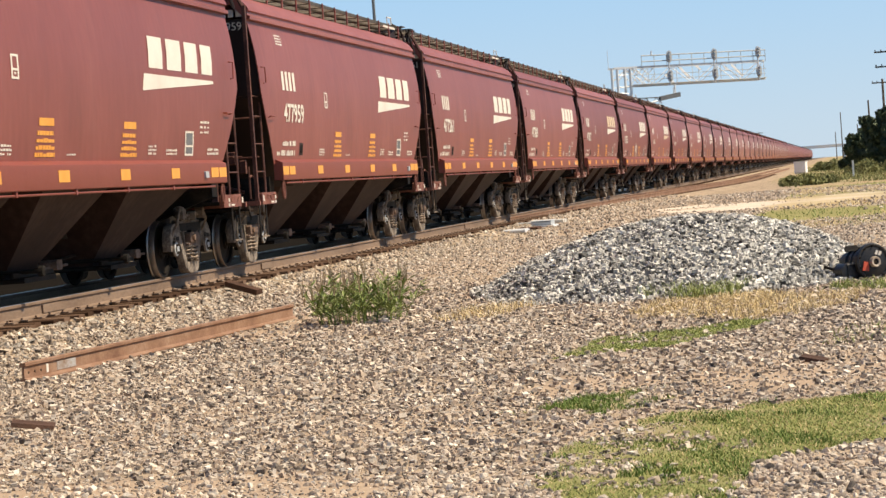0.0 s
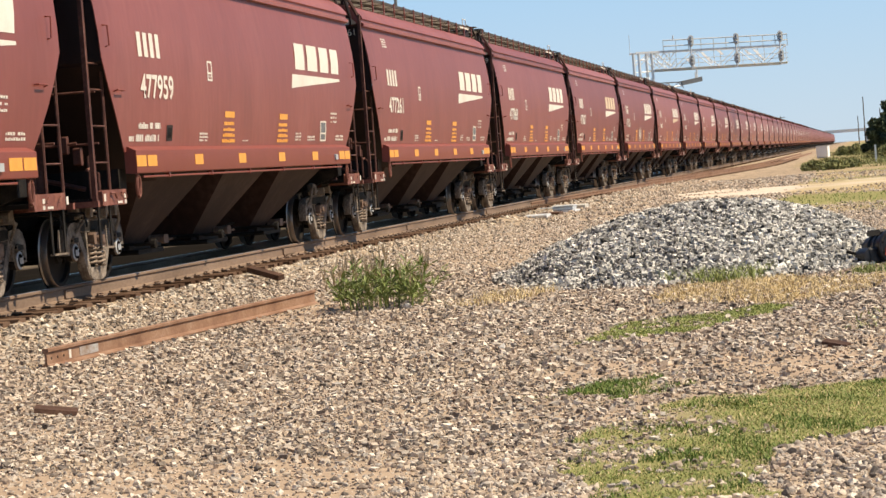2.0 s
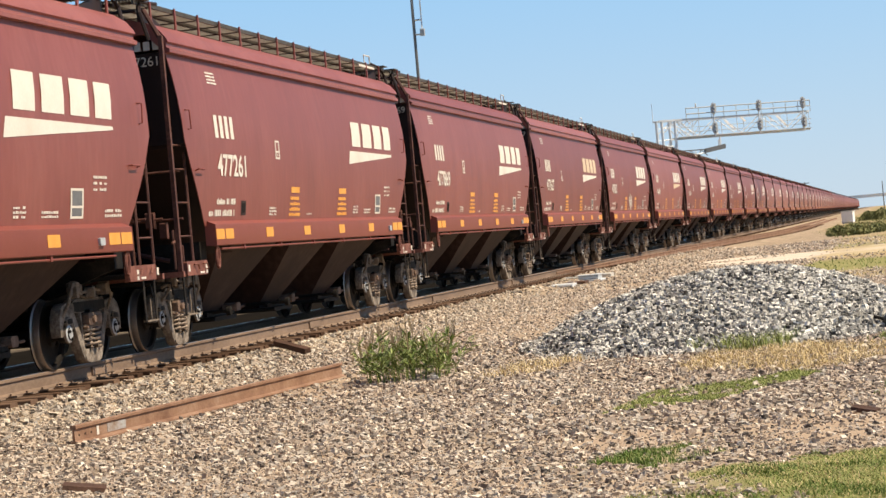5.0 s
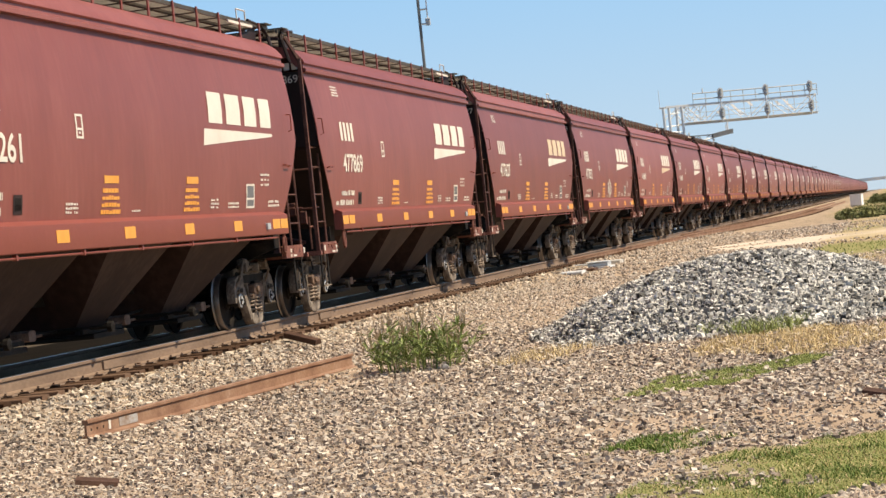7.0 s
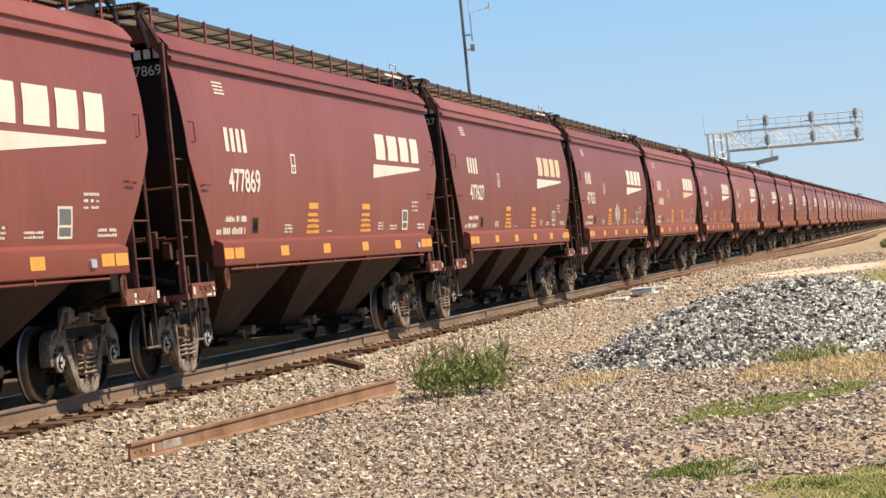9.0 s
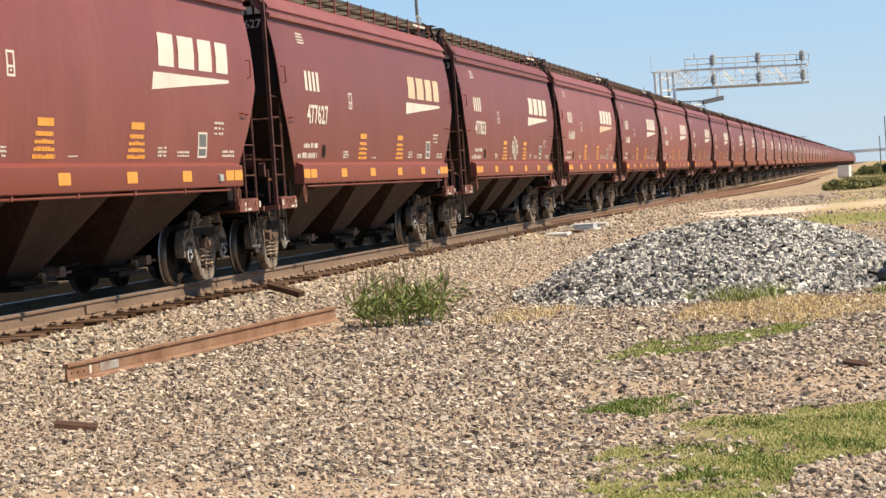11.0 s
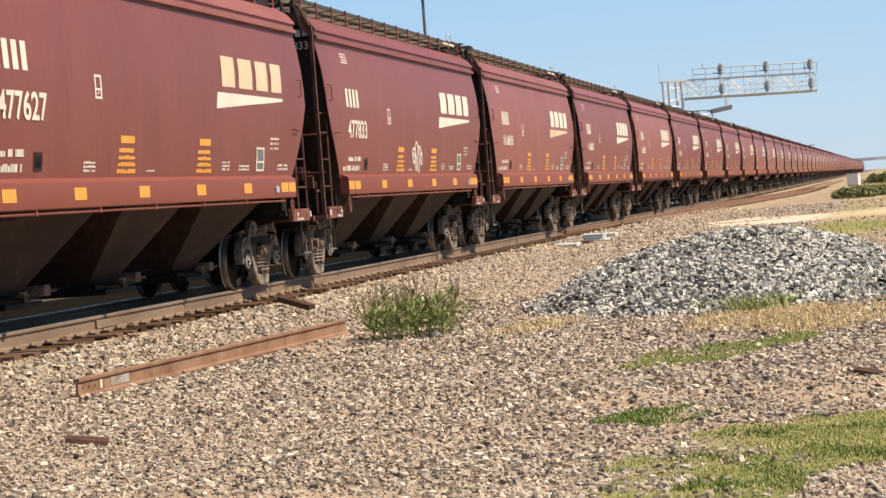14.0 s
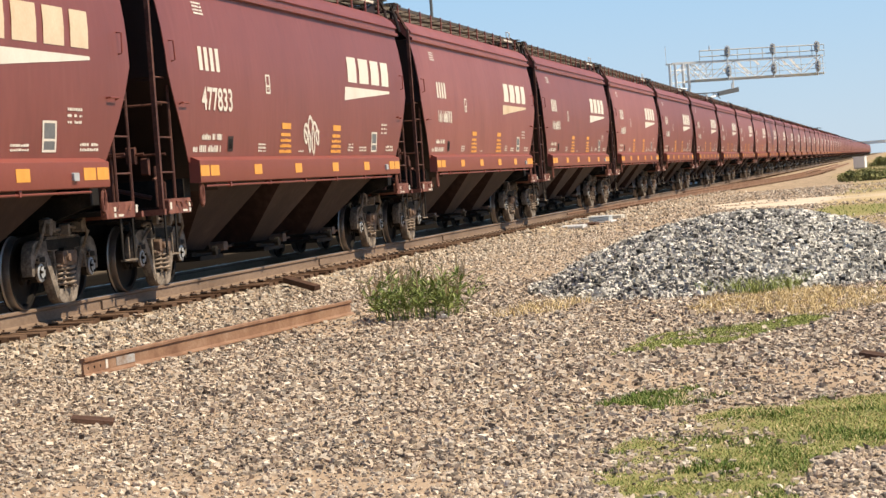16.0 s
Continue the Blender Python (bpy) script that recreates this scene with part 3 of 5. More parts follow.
def build_car(level):
    """level 2: every part; 1: the parts that still show at 150 m; 0: the outline."""
    car = thing("hopper_car", "oxide red covered hopper car rolling on the track", "railway car", "cars of the grain train")
    for sx in (1, -1):
        part("side_sheet", MESH(f"side_sheet{sx}{level > 0}", lambda: side_sheet_shape(sx, 18 if level else 2), CAR_RED, True), None, car)
    part("roof", MESH("roof", roof_shape, CAR_RED, True), None, car)
    for e in (0, 1):
        part("end_sheet", MESH(f"end_sheet{e}", lambda: end_sheet_shape(e), END_STEEL, True), None, car, "red end sheet, the gap's shade put into its colour")
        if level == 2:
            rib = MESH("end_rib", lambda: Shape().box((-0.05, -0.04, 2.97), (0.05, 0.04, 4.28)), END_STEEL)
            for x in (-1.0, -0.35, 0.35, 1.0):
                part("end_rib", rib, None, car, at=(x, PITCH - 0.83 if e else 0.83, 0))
    sill = MESH("side_sill", lambda: Shape().prism([(1.49, 1.48), (1.60, 1.465), (1.642, 1.475), (1.648, 1.49), (1.648, 1.79), (1.53, 1.85), (1.49, 1.855)], 1, 1.82, PITCH - 2.0), SILL_RED, True)
    other = MESH("side_sill_far", lambda: Shape().prism([(-1.49, 1.48), (-1.648, 1.49), (-1.648, 1.79), (-1.53, 1.85), (-1.49, 1.855)], 1, 1.82, PITCH - 2.0), SILL_RED, True)
    part("side_sill", sill, None, car, "faded pinkish red side sill")
    part("side_sill", other, None, car)
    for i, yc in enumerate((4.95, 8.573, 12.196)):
        h = part("hopper", MESH(f"hopper{i}", lambda: hopper_shape(yc), HOPPER, True), None, car, "dusty black-brown discharge hopper, darkened for the shade under the car")
        if level:
            g = part("gate", MESH("gate", gate_shape, DARK_STEEL), None, h, "black grimy discharge gate")
            g.location.y = yc
    part("centre_sill", MESH("centre_sill", lambda: Shape().box((-0.28, 0.32, 0.78), (0.28, PITCH - 0.32, 1.12)), DARK_STEEL), None, car)
    for y in (0.5 * (AXLES[0] + AXLES[1]), 0.5 * (AXLES[2] + AXLES[3])):
        truck(car, y, level == 2)
        part("body_bolster", MESH("body_bolster", lambda: Shape().prism([(-1.5, 1.55), (1.5, 1.55), (1.5, 1.25), (0.55, 0.93), (-0.55, 0.93), (-1.5, 1.25)], 1, -0.16, 0.16), DARK_STEEL), None, car, at=(0, y, 0))
    for y in AXLES:
        w = part("wheelset", (MESH("axle", axle_shape, WHEEL) if level else MESH("far_axle", lambda: Shape().lathe([(0.09, -1.2), (0.09, 1.2)], (0, 0, 0), 0, 8), WHEEL)), None, car, "steel wheelset")
        w.location = (0, y, WHEEL_R)
        for q in (1, -1):
            o = part("wheel", (MESH("wheel", wheel_shape, [WHEEL, TREAD]) if level == 2 else MESH("far_wheel", far_wheel_shape, [WHEEL, TREAD])), None, w)
            o.location.x = q * 0.755
            if q < 0:
                o.rotation_euler.z = math.pi
            if level:
                c = part("axle_cap", MESH("axle_cap", cap_shape, [CAP, DUST, DARK_STEEL]), None, w, "pale blue-grey axle cap")
                c.location.x = q * 1.035
                if q < 0:
                    c.rotation_euler.z = math.pi
    part("walkway", MESH("walkway", walkway_shape, [WALK_BARS, GRATING], True) if level else MESH("walkway_plain", lambda: Shape().box((0.62, 0.3, 5.05), (1.16, PITCH - 0.3, 5.11)), GRATING, True), None, car, "dark grating roof walkway")
    if level:
        part("hatch", MESH("hatch", hatch_shape, CAR_RED, True), None, car)
        post = MESH("walkway_post", lambda: Shape().prism([(-0.045, -0.08), (0.035, -0.08), (0.03, 0.0), (0.022, 0.335), (-0.022, 0.335), (-0.04, 0.0)], 0, -0.012, 0.012).box((-0.04, -0.028, -0.08), (0.02, 0.028, -0.06)), SILL_RED)
        for i in range(14):
            for q in (1, -1):
                if q > 0 or level == 2 and i % 4 == 0:
                    o = part("walkway_post", post, None, car)
                    o.location = (q * 1.235 * WIDE, 0.95 + i * (PITCH - 1.9) / 13, 4.78)
        part("crossover_step", MESH("crossover_step", lambda: Shape().box((1.21, PITCH - 2.75, 5.0), (1.235, PITCH - 1.35, 5.045)).tube([(1.22, PITCH - 2.2, 5.1), (1.22, PITCH - 2.2, 5.26), (1.22, PITCH - 1.7, 5.26), (1.22, PITCH - 1.7, 5.1)], 0.014, 5), WHITE, True), None, car, "white edge strip and low grab bar")
        part("logo_letters", MESH("logo_letters", logo_shape, WHITE, True), None, car, "white block emblem")
        part("logo_wedge", MESH("logo_wedge", wedge_shape, WHITE, True), None, car, "white pointed bar under the emblem")
        for i, (y0, y1) in enumerate(((6.55, 7.3), (10.0, 10.75))):
            def panel():
                s = patch(Shape(), y0 + 0.14, y1 - 0.06, 2.30, 2.40)
                for r in range(4):
                    edge = (0.0, 0.03, 0.05, 0.08)[r]
                    bars(s, y0 + edge, y1 - edge, 1.895 + 0.092 * r, 1.965 + 0.092 * r, 1, 40 + r, tight=True)
                return s

            tagged(part("warning_marking", MESH(f"warning_marking{i}", panel, YELLOW, True), None, car, "yellow warning bars"), kind="stuff")
        for i, (y0, y1, z0, z1, rows, gap) in enumerate(((2.44, 2.90, 3.96, 4.15, 4, 0.6), (2.3, 3.3, 2.09, 2.2, 1, 0.3), (1.9, 3.25, 1.91, 2.03, 1, 0.3), (5.3, 5.74, 1.92, 2.06, 3, 0.35), (7.75, 8.1, 1.92, 1.95, 1, 0.3),
                                                         (11.3, 11.7, 1.93, 2.08, 3, 0.35), (12.2, 12.76, 1.93, 2.02, 2, 0.35), (14.0, 14.5, 2.27, 2.47, 3, 0.8), (14.45, 15.1, 1.93, 2.04, 2, 0.35))):
            tagged(part("data_marking", MESH(f"data_marking{i}", lambda: bars(Shape(), y0, y1, z0, z1, rows, i, gap, tight=(i == 0)), WHITE, True), None, car), "small white data lettering", kind="stuff")
        for i, (y0, y1, z0, z1) in enumerate(((5.76, 6.02, 2.86, 3.17), (13.18, 13.64, 1.92, 2.30))):
            def framed():
                s = Shape()
                zm = z0 + 0.38 * (z1 - z0)
                for a in ((y0, y0 + 0.05, z0, z1), (y1 - 0.05, y1, z0, z1), (y0 + 0.05, y1 - 0.05, z0, z0 + 0.03), (y0 + 0.05, y1 - 0.05, z1 - 0.03, z1), (y0 + 0.05, y1 - 0.05, zm - 0.012, zm + 0.018)):
                    patch(s, *a)
                if i:
                    patch(s, y0 + 0.05, y1 - 0.05, z0 + 0.03, zm - 0.012, 1)
                    patch(s, y0 + 0.05, y1 - 0.05, zm + 0.018, z1 - 0.03, 1)
                else:
                    patch(s, y0 + 0.10, y1 - 0.10, z0 + 0.06, zm - 0.03)
                return s

            part("framed_marking", MESH(f"framed_marking{i}", framed, [WHITE, SIGNAL_BLACK], True), None, car, "white framed stencil")
        tape = MESH("reflector", lambda: Shape().box((1.649, 0, 1.565), (1.653, 0.42, 1.72)), YELLOW, True)
        for y in (1.83, 2.32, 4.62, 7.06, 9.61, 12.04, 14.22, 14.69):
            o = part("reflector", tape, None, car, "orange-yellow reflector patch")
            o.location.y = y
        if level == 2:
            part("data_plate", MESH("data_plate", lambda: patch(patch(Shape(), 3.62, 3.90, 1.93, 2.16), 3.66, 3.86, 1.97, 2.12, 1), [END_STEEL, DARK_STEEL], True), None, car, "small dark data plate")
            part("tag_box", MESH("tag_box", lambda: Shape().box((1.649, 13.80, 1.56), (1.68, 13.98, 1.66), bevel=0.01), HEAD_GREY, True), None, car, "grey tag box")
        for y in (3.4, 5.6, 7.8, 10.0, 12.2):
            part("pipe_clamp", MESH("pipe_clamp", lambda: Shape().box((1.575, -0.03, 1.395), (1.625, 0.03, 1.475), bevel=0.01), SILL_RED, True), None, car, at=(0, y, 0))
        part("sill_pipe", MESH("sill_pipe", lambda: Shape().tube([(1.60, 2.2, 1.42), (1.60, PITCH - 2.6, 1.42)], 0.018, 6), SILL_RED, True), None, car)
    # ends: platforms, ladders, couplers
    for e in (0, 1):
        f = (lambda y: PITCH - 0.17 - y) if e else (lambda y: y)
        ya, yb = sorted((f(0.42), f(1.55 if not e else 1.80)))

        def platform():
            s = Shape().box((-1.5, ya, 1.10), (1.485, yb, 1.16), 1)
            la, lb = sorted((f(0.70 if e else 0.56), f(1.55 if not e else 1.80)))
            s.box((1.49, la, 1.06), (1.56, lb, 1.27), bevel=0.02).box((-1.56, la, 1.06), (-1.49, lb, 1.27))
            y0, y1 = sorted((f(0.36), f(0.44)))
            s.box((-1.56, y0, 1.05), (1.56, y1, 1.13))
            for u in (0.86, 1.30):
                s.tube([(1.575, f(u), 1.22), (1.60, f(u + 0.10), 1.22), (1.60, f(u + 0.16), 1.15)], 0.012, 5)
            return s

        part("end_platform", MESH(f"platform{e}", platform, [RUST_RED, DARK_STEEL], True), None, car, "worn red steel end platform")
        if level:
            def labels():
                s = Shape()
                for y0, z0, w, h in ((0.60, 1.12, 0.08, 0.10), (1.16, 1.08, 0.20, 0.03), (1.44, 1.15, 0.08, 0.06), (1.44, 1.075, 0.08, 0.05)):
                    p, q = sorted((f(y0), f(y0 + w)))
                    s.box((1.562, p, z0), (1.566, q, z0 + h))
                return s

            tagged(part("platform_decal", MESH(f"platform_decal{e}", labels, WHITE, True), None, car, "small white decals"), kind="stuff")

            def coupler():
                far = -0.17 if e else 0.0
                s = Shape().box((-0.13, min(f(far + 0.02), f(0.5)), 0.74), (0.13, max(f(far + 0.02), f(0.5)), 0.96), bevel=0.05)
                s.box((-0.2, min(f(far - 0.06), f(0.14)), 0.70), (0.10, max(f(far - 0.06), f(0.14)), 1.0), bevel=0.04)
                s.tube([(0.35, f(0.4), 0.9), (0.38, f(0.30), 0.6), (0.36, f(0.18), 0.46), (0.30, f(far + 0.02), 0.42)], 0.032, 6)
                s.tube([(0.18, f(0.45), 1.0), (0.75, f(0.40), 1.02), (1.45, f(0.38), 0.98), (1.48, f(0.38), 0.80)], 0.018, 6)
                return s

            part("coupler", MESH(f"coupler{e}", coupler, DARK_STEEL), None, car)
            lo = 0.50
            tall = 3.0
            y0, y1 = sorted((f(0.58 if e else 0.46), f(1.18 if e else 1.06)))

            def ladders():
                rungs = [1.64, 2.13, 2.62, 2.97]
                return ladder_shape(y0, y1, 1.16, tall, rungs, drop=lo)

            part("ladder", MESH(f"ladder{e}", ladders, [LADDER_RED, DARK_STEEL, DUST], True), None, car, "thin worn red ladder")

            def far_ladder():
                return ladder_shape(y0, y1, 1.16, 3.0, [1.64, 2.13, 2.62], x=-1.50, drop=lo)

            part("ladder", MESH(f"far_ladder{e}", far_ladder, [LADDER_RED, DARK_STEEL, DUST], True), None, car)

            def post():
                s = Shape()
                if not e:
                    for x in (-1.50, 1.50):
                        s.box((x - 0.028, 0.41, 1.06), (x + 0.028, 0.485, 4.55))
                        s.tube([(x, 0.45, 4.5), (x * 0.86, 0.45, 4.95)], 0.035, 6)
                for x in (-0.7, 0.7):
                    p, q = sorted((f(0.72), f(0.82)))
                    s.box((x - 0.05, p, 1.1), (x + 0.05, q, 3.0))
                for z in (1.9, 2.6):
                    s.tube([(-1.50, f(0.76), z), (1.50, f(0.76), z)], 0.02, 6)
                return s

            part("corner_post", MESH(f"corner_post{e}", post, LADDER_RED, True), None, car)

            def ring():
                s = Shape()
                c = f(1.98)
                pts = [(1.60, c + 0.065 * math.cos(a), 1.30 + 0.16 * math.sin(a)) for a in [i * math.pi / 8 for i in range(17)]]
                return s.tube(pts, 0.024, 6)

            part("tow_ring", MESH(f"tow_ring{e}", ring, RUST_RED, True), None, car)

            for z in (2.62, 3.20):
                def iron():
                    c, x = 1.02 + (0.25 if z < 3 else 0.0), side_x(z)
                    if z > 3:
                        return Shape().tube([(x, f(c), z), (x + 0.05, f(c), z + 0.01), (x + 0.05, f(c - 0.03), z + 0.28), (x - 0.02, f(c - 0.03), z + 0.29)], 0.012, 5)
                    return Shape().tube([(x, f(c + 0.3), z), (x + 0.05, f(c + 0.3), z), (x + 0.05, f(c - 0.02), z), (x, f(c - 0.02), z - 0.02)], 0.012, 5)

                part("grab_iron", MESH(f"grab_iron{e}{z}", iron, SILL_RED, True), None, car)

            def grab():
                s = Shape()
                for x in (-1.2, 1.2, 0.55):
                    s.tube([(x, f(1.35), 5.12), (x, f(0.55), 5.08), (x * 1.05, f(0.36), 4.9), (x * 1.12, f(0.42), 4.5)], 0.03, 6)
                s.tube([(-1.2, f(0.40), 4.94), (1.2, f(0.40), 4.94)], 0.025, 6)
                s.prism([(f(0.75), 4.72), (f(2.1), 4.66), (f(2.1), 4.72), (f(0.75), 5.05)], 0, 1.10, 1.16)
                return s

            part("roof_handrail", MESH(f"roof_handrail{e}", grab, END_STEEL, True), None, car)
        if level == 2:
            def brake():
                s = Shape()
                if e:
                    s.lathe([(0.02, -0.02), (0.22, -0.01), (0.24, 0.02), (0.20, 0.03), (0.03, 0.01)], (0.9, f(0.62), 2.2), 1, 18)
                    s.box((0.7, f(0.84), 1.9), (1.1, f(0.66), 2.3), bevel=0.05)
                    s.lathe([(0.05, -0.3), (0.14, -0.28), (0.14, 0.25), (0.05, 0.28)], (0.5, f(1.2), 1.45), 0, 14)
                else:
                    s.tube([(1.25, 0.62, 1.92), (0.9, 0.60, 1.90), (0.55, 0.62, 1.96)], 0.022, 6).box((1.02, 0.56, 1.78), (1.14, 0.66, 2.02), bevel=0.02).box((1.2, 0.6, 1.62), (1.3, 0.7, 1.86), bevel=0.02)
                    s.tube([(1.35, 1.1, 1.17), (1.35, 1.1, 1.5), (1.3, 0.95, 1.58), (1.3, 0.8, 1.55)], 0.02, 6)
                    s.tube([(-1.0, 1.3, 1.5), (0.4, 1.3, 1.5), (1.0, 1.6, 1.3)], 0.035, 7)
                    s.lathe([(0.05, -0.4), (0.2, -0.38), (0.2, 0.35), (0.05, 0.38)], (0.1, 1.4, 1.40), 0, 16)
                    s.tube([(1.2, 1.2, 1.17), (1.2, 1.2, 1.75)], 0.02, 6)
                return s

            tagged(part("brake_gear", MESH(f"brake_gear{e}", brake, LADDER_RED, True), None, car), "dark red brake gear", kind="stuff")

            def hangers():
                s = Shape()
                for x, y, z, r in ((1.12, 0.58, 0.97, 0.05), (1.08, 0.34, 1.00, 0.04), (1.14, -0.50, 0.98, 0.06), (1.05, -0.80, 1.03, 0.05), (1.16, 0.05, 0.95, 0.03)):
                    s.box((x - 0.08, f(1.92 + y) - r, z - 0.06), (x + 0.05, f(1.92 + y) + r, z + 0.09), bevel=0.02)
                s.box((1.0, f(1.92) - 0.16, 0.905), (1.12, f(1.92) + 0.16, 0.935), bevel=0.01)
                s.lathe([(0.02, 0), (0.09, 0.01), (0.09, 0.16), (0.03, 0.19)], (1.05, f(2.35), 0.95), 2, 10)
                s.tube([(1.14, f(2.6), 1.1), (1.12, f(2.75), 0.85), (1.0, f(2.8), 0.62)], 0.025, 6)
                s.tube([(1.14, f(1.3), 1.08), (1.16, f(1.2), 0.9), (1.05, f(1.1), 0.72)], 0.02, 6)
                s.tube([(1.1, f(1.0), 0.92), (1.1, f(1.6), 1.0), (1.1, f(2.6), 0.96)], 0.022, 6)
                return s

            part("truck_fitting", MESH(f"truck_fitting{e}", hangers, DUST), None, car, "dusty brake fittings above the truck")
    if level == 2:
        def rods():
            s = Shape().tube([(0.3, 3.6, 0.62), (0.3, 7.6, 0.42), (0.3, 9.6, 0.42), (0.3, 13.5, 0.62)], 0.022, 6)
            for y in (5.9, 9.5, 13.1):
                s.box((0.55, y - 0.12, 0.38), (0.80, y + 0.12, 0.52), 1, 0.03)
                s.tube([(0.62, y - 0.4, 0.40), (0.80, y + 0.30, 0.44)], 0.02, 6, 1)
            return s

        part("brake_rod", MESH("brake_rod", rods, [DARK_STEEL, BOLSTER]), None, car)
    return car


NEAR, MID, LAST = 11, 28, 68
masters = {lvl: build_car(lvl) for lvl in (2, 1, 0)}
cars, spun = [], []
SHIFT = {0: -0.2, 1: -0.22, 2: -0.1, 3: -0.08, 4: -0.3}
NUMBERS = {0: "477959", 1: "477261", 2: "477869", 3: "477627", 4: "477833"}
for k in range(-2, LAST):
    lvl = 2 if k <= NEAR else 1 if k <= MID else 0
    home = pose(TRACK_X, FIRST + k * PITCH, 0)
    if lvl in masters:
        car = masters.pop(lvl)
        car.matrix_basis = home
        pattern = car
    else:
        car = copy_thing(pattern, home)
    cars.append(car)
    if lvl == 2 and k <= 9:
        spun += [o for o in car.children if o.name.startswith("wheelset")]
for k in range(-2, MID + 1):
    car = cars[k + 2]
    if k in NUMBERS:
        tagged(car, f"oxide red covered hopper car numbered {NUMBERS[k]} on the track")
        shift = SHIFT[k]
        digits(NUMBERS[k], car, 2.60 + shift, 4.15 + shift, 2.53, 2.88, WHITE)
        end_digits(NUMBERS[k], car)
        part("end_marking", MESH("end_marking", lambda: [s.box((0.94 + 0.14 * i, 0.772, 4.39), (1.04 + 0.14 * i, 0.777, 4.52)) for s in [Shape()] for i in range(4)][0], WHITE), None, car, "four small white blocks")["kind"] = "stuff"
    else:
        part("car_number", MESH("number_bars", lambda: bars(Shape(), 2.60, 4.15, 2.55, 2.87, 1, 12), WHITE, True), None, car, "white painted number, unreadable")["kind"] = "stuff"
    part("mark_letters", MESH("mark_letters", lambda: [patch(s, 2.58 + 0.28 * i, 2.58 + 0.28 * i + 0.17, 3.12, 3.47) for s in [Shape()] for i in range(4)][0], WHITE, True), None, car, "four white blocks", (0, SHIFT.get(k, 0.0), 0))
    if k in (3, 5, 12, 17):
        for o in car.children:
            if o.name.startswith("logo_letters"):
                if k == 3:
                    o.data = MESH("logo_faded", logo_shape, CREAM, True)
                    tagged(o, "faded cream block emblem")
            if o.name.startswith("logo_wedge") and k == 5:
                o.data = MESH("wedge_faded", wedge_shape, CREAM, True)
# a spray-painted scrawl on one car's side
scrawl = Shape()
for i in range(64):
    ends = []
    for t in (i / 64, (i + 1) / 64):
        y = 8.08 + 1.05 * t + 0.17 * math.sin(2 * math.pi * 4.0 * t)
        z = 2.20 + (0.12 + 0.16 * math.sin(math.pi * t)) * math.cos(2 * math.pi * 4.0 * t + 0.6) + 0.05 * math.sin(17 * t)
        ends.append((y, z))
    (ya, za), (yb, zb) = ends
    n = Vector((yb - ya, zb - za)).normalized() * 0.032
    quad = [(ya - n.y, za + n.x), (ya + n.y, za - n.x), (yb + n.y, zb - n.x), (yb - n.y, zb + n.x)]
    scrawl.add([(side_x(z) + 0.006 + 0.0002 * (i % 5), y, z) for y, z in quad], [(0, 1, 2, 3)])
scrawl.v = [(WIDE * x, y, z) for x, y, z in scrawl.v]
tagged(part("graffiti", scrawl, WHITE, cars[6], "white spray-painted scrawl"), kind="stuff")


# ---- ground ----
rng = np.random.default_rng(7)


def smooth(a, b, x):
    t = np.clip((np.asarray(x, float) - a) / (b - a), 0, 1)
    return t * t * (3 - 2 * t)


def bumps(x, y, s, seed):
    """Cheap smooth unevenness from a few crossed waves."""
    r = np.random.default_rng(seed)
    out = np.zeros(np.broadcast(x, y).shape)
    for _ in range(7):
        a, p = r.uniform(0, 2 * math.pi), r.uniform(0, 2 * math.pi)
        f = s * r.uniform(0.6, 1.8)
        out = out + np.sin(f * (x * math.cos(a) + y * math.sin(a)) + p)
    return out / 7


def siding_x(y):
    """The middle of the side track, which leaves the main line beyond the pile."""
    return TRACK_X + 4.6 * smooth(70, 190, y)


def ground_z(x, y):
    x, y = np.asarray(x, float), np.asarray(y, float)
    near = smooth(400, 60, y) * smooth(60, 25, np.abs(x))
    z = -0.45 + 0.035 * near * bumps(x, y, 0.7, 1) + 0.015 * near * bumps(x, y, 2.6, 2)
    d = np.abs(x - TRACK_X)
    z = z + (-0.285 - z) * smooth(2.3, 1.15, d)
    d2 = np.abs(x - siding_x(y))
    z = np.maximum(z, -0.45 + 0.14 * smooth(2.4, 1.3, d2) * smooth(66, 80, y))
    return z


def in_poly(x, y, poly):
    inside = np.zeros(np.shape(x), bool)
    for (x0, y0), (x1, y1) in zip(poly, poly[1:] + poly[:1]):
        cross = (y0 > y) != (y1 > y)
        inside ^= cross & (x < (x1 - x0) * (y - y0) / ((y1 - y0) or 1e-9) + x0)
    return inside


LAWN = [(-1.70, 13.3), (-1.70, 11.9), (-1.35, 10.6), (-0.5, 10.4), (-0.52, 12.0), (-0.33, 12.7), (0.25, 13.1), (0.9, 13.1), (0.9, 15.6), (0.26, 15.6), (-0.4, 15.4), (-1.14, 15.2), (-1.42, 14.4)]
TUFT = [(-2.15, 15.5), (-1.95, 16.25), (-1.45, 16.35), (-1.2, 15.7), (-1.6, 15.05)]
STRIP = [(-2.55, 20.0), (-2.35, 22.0), (-1.5, 22.7), (-0.9, 23.6), (-0.7, 22.9), (-1.15, 21.6), (-1.6, 20.4)]
DRY = [(-2.35, 25.0), (-1.5, 23.6), (-0.6, 23.4), (0.1, 24.6), (0.3, 27.2), (-0.7, 27.6), (-1.5, 28.6), (-2.3, 28.2)]
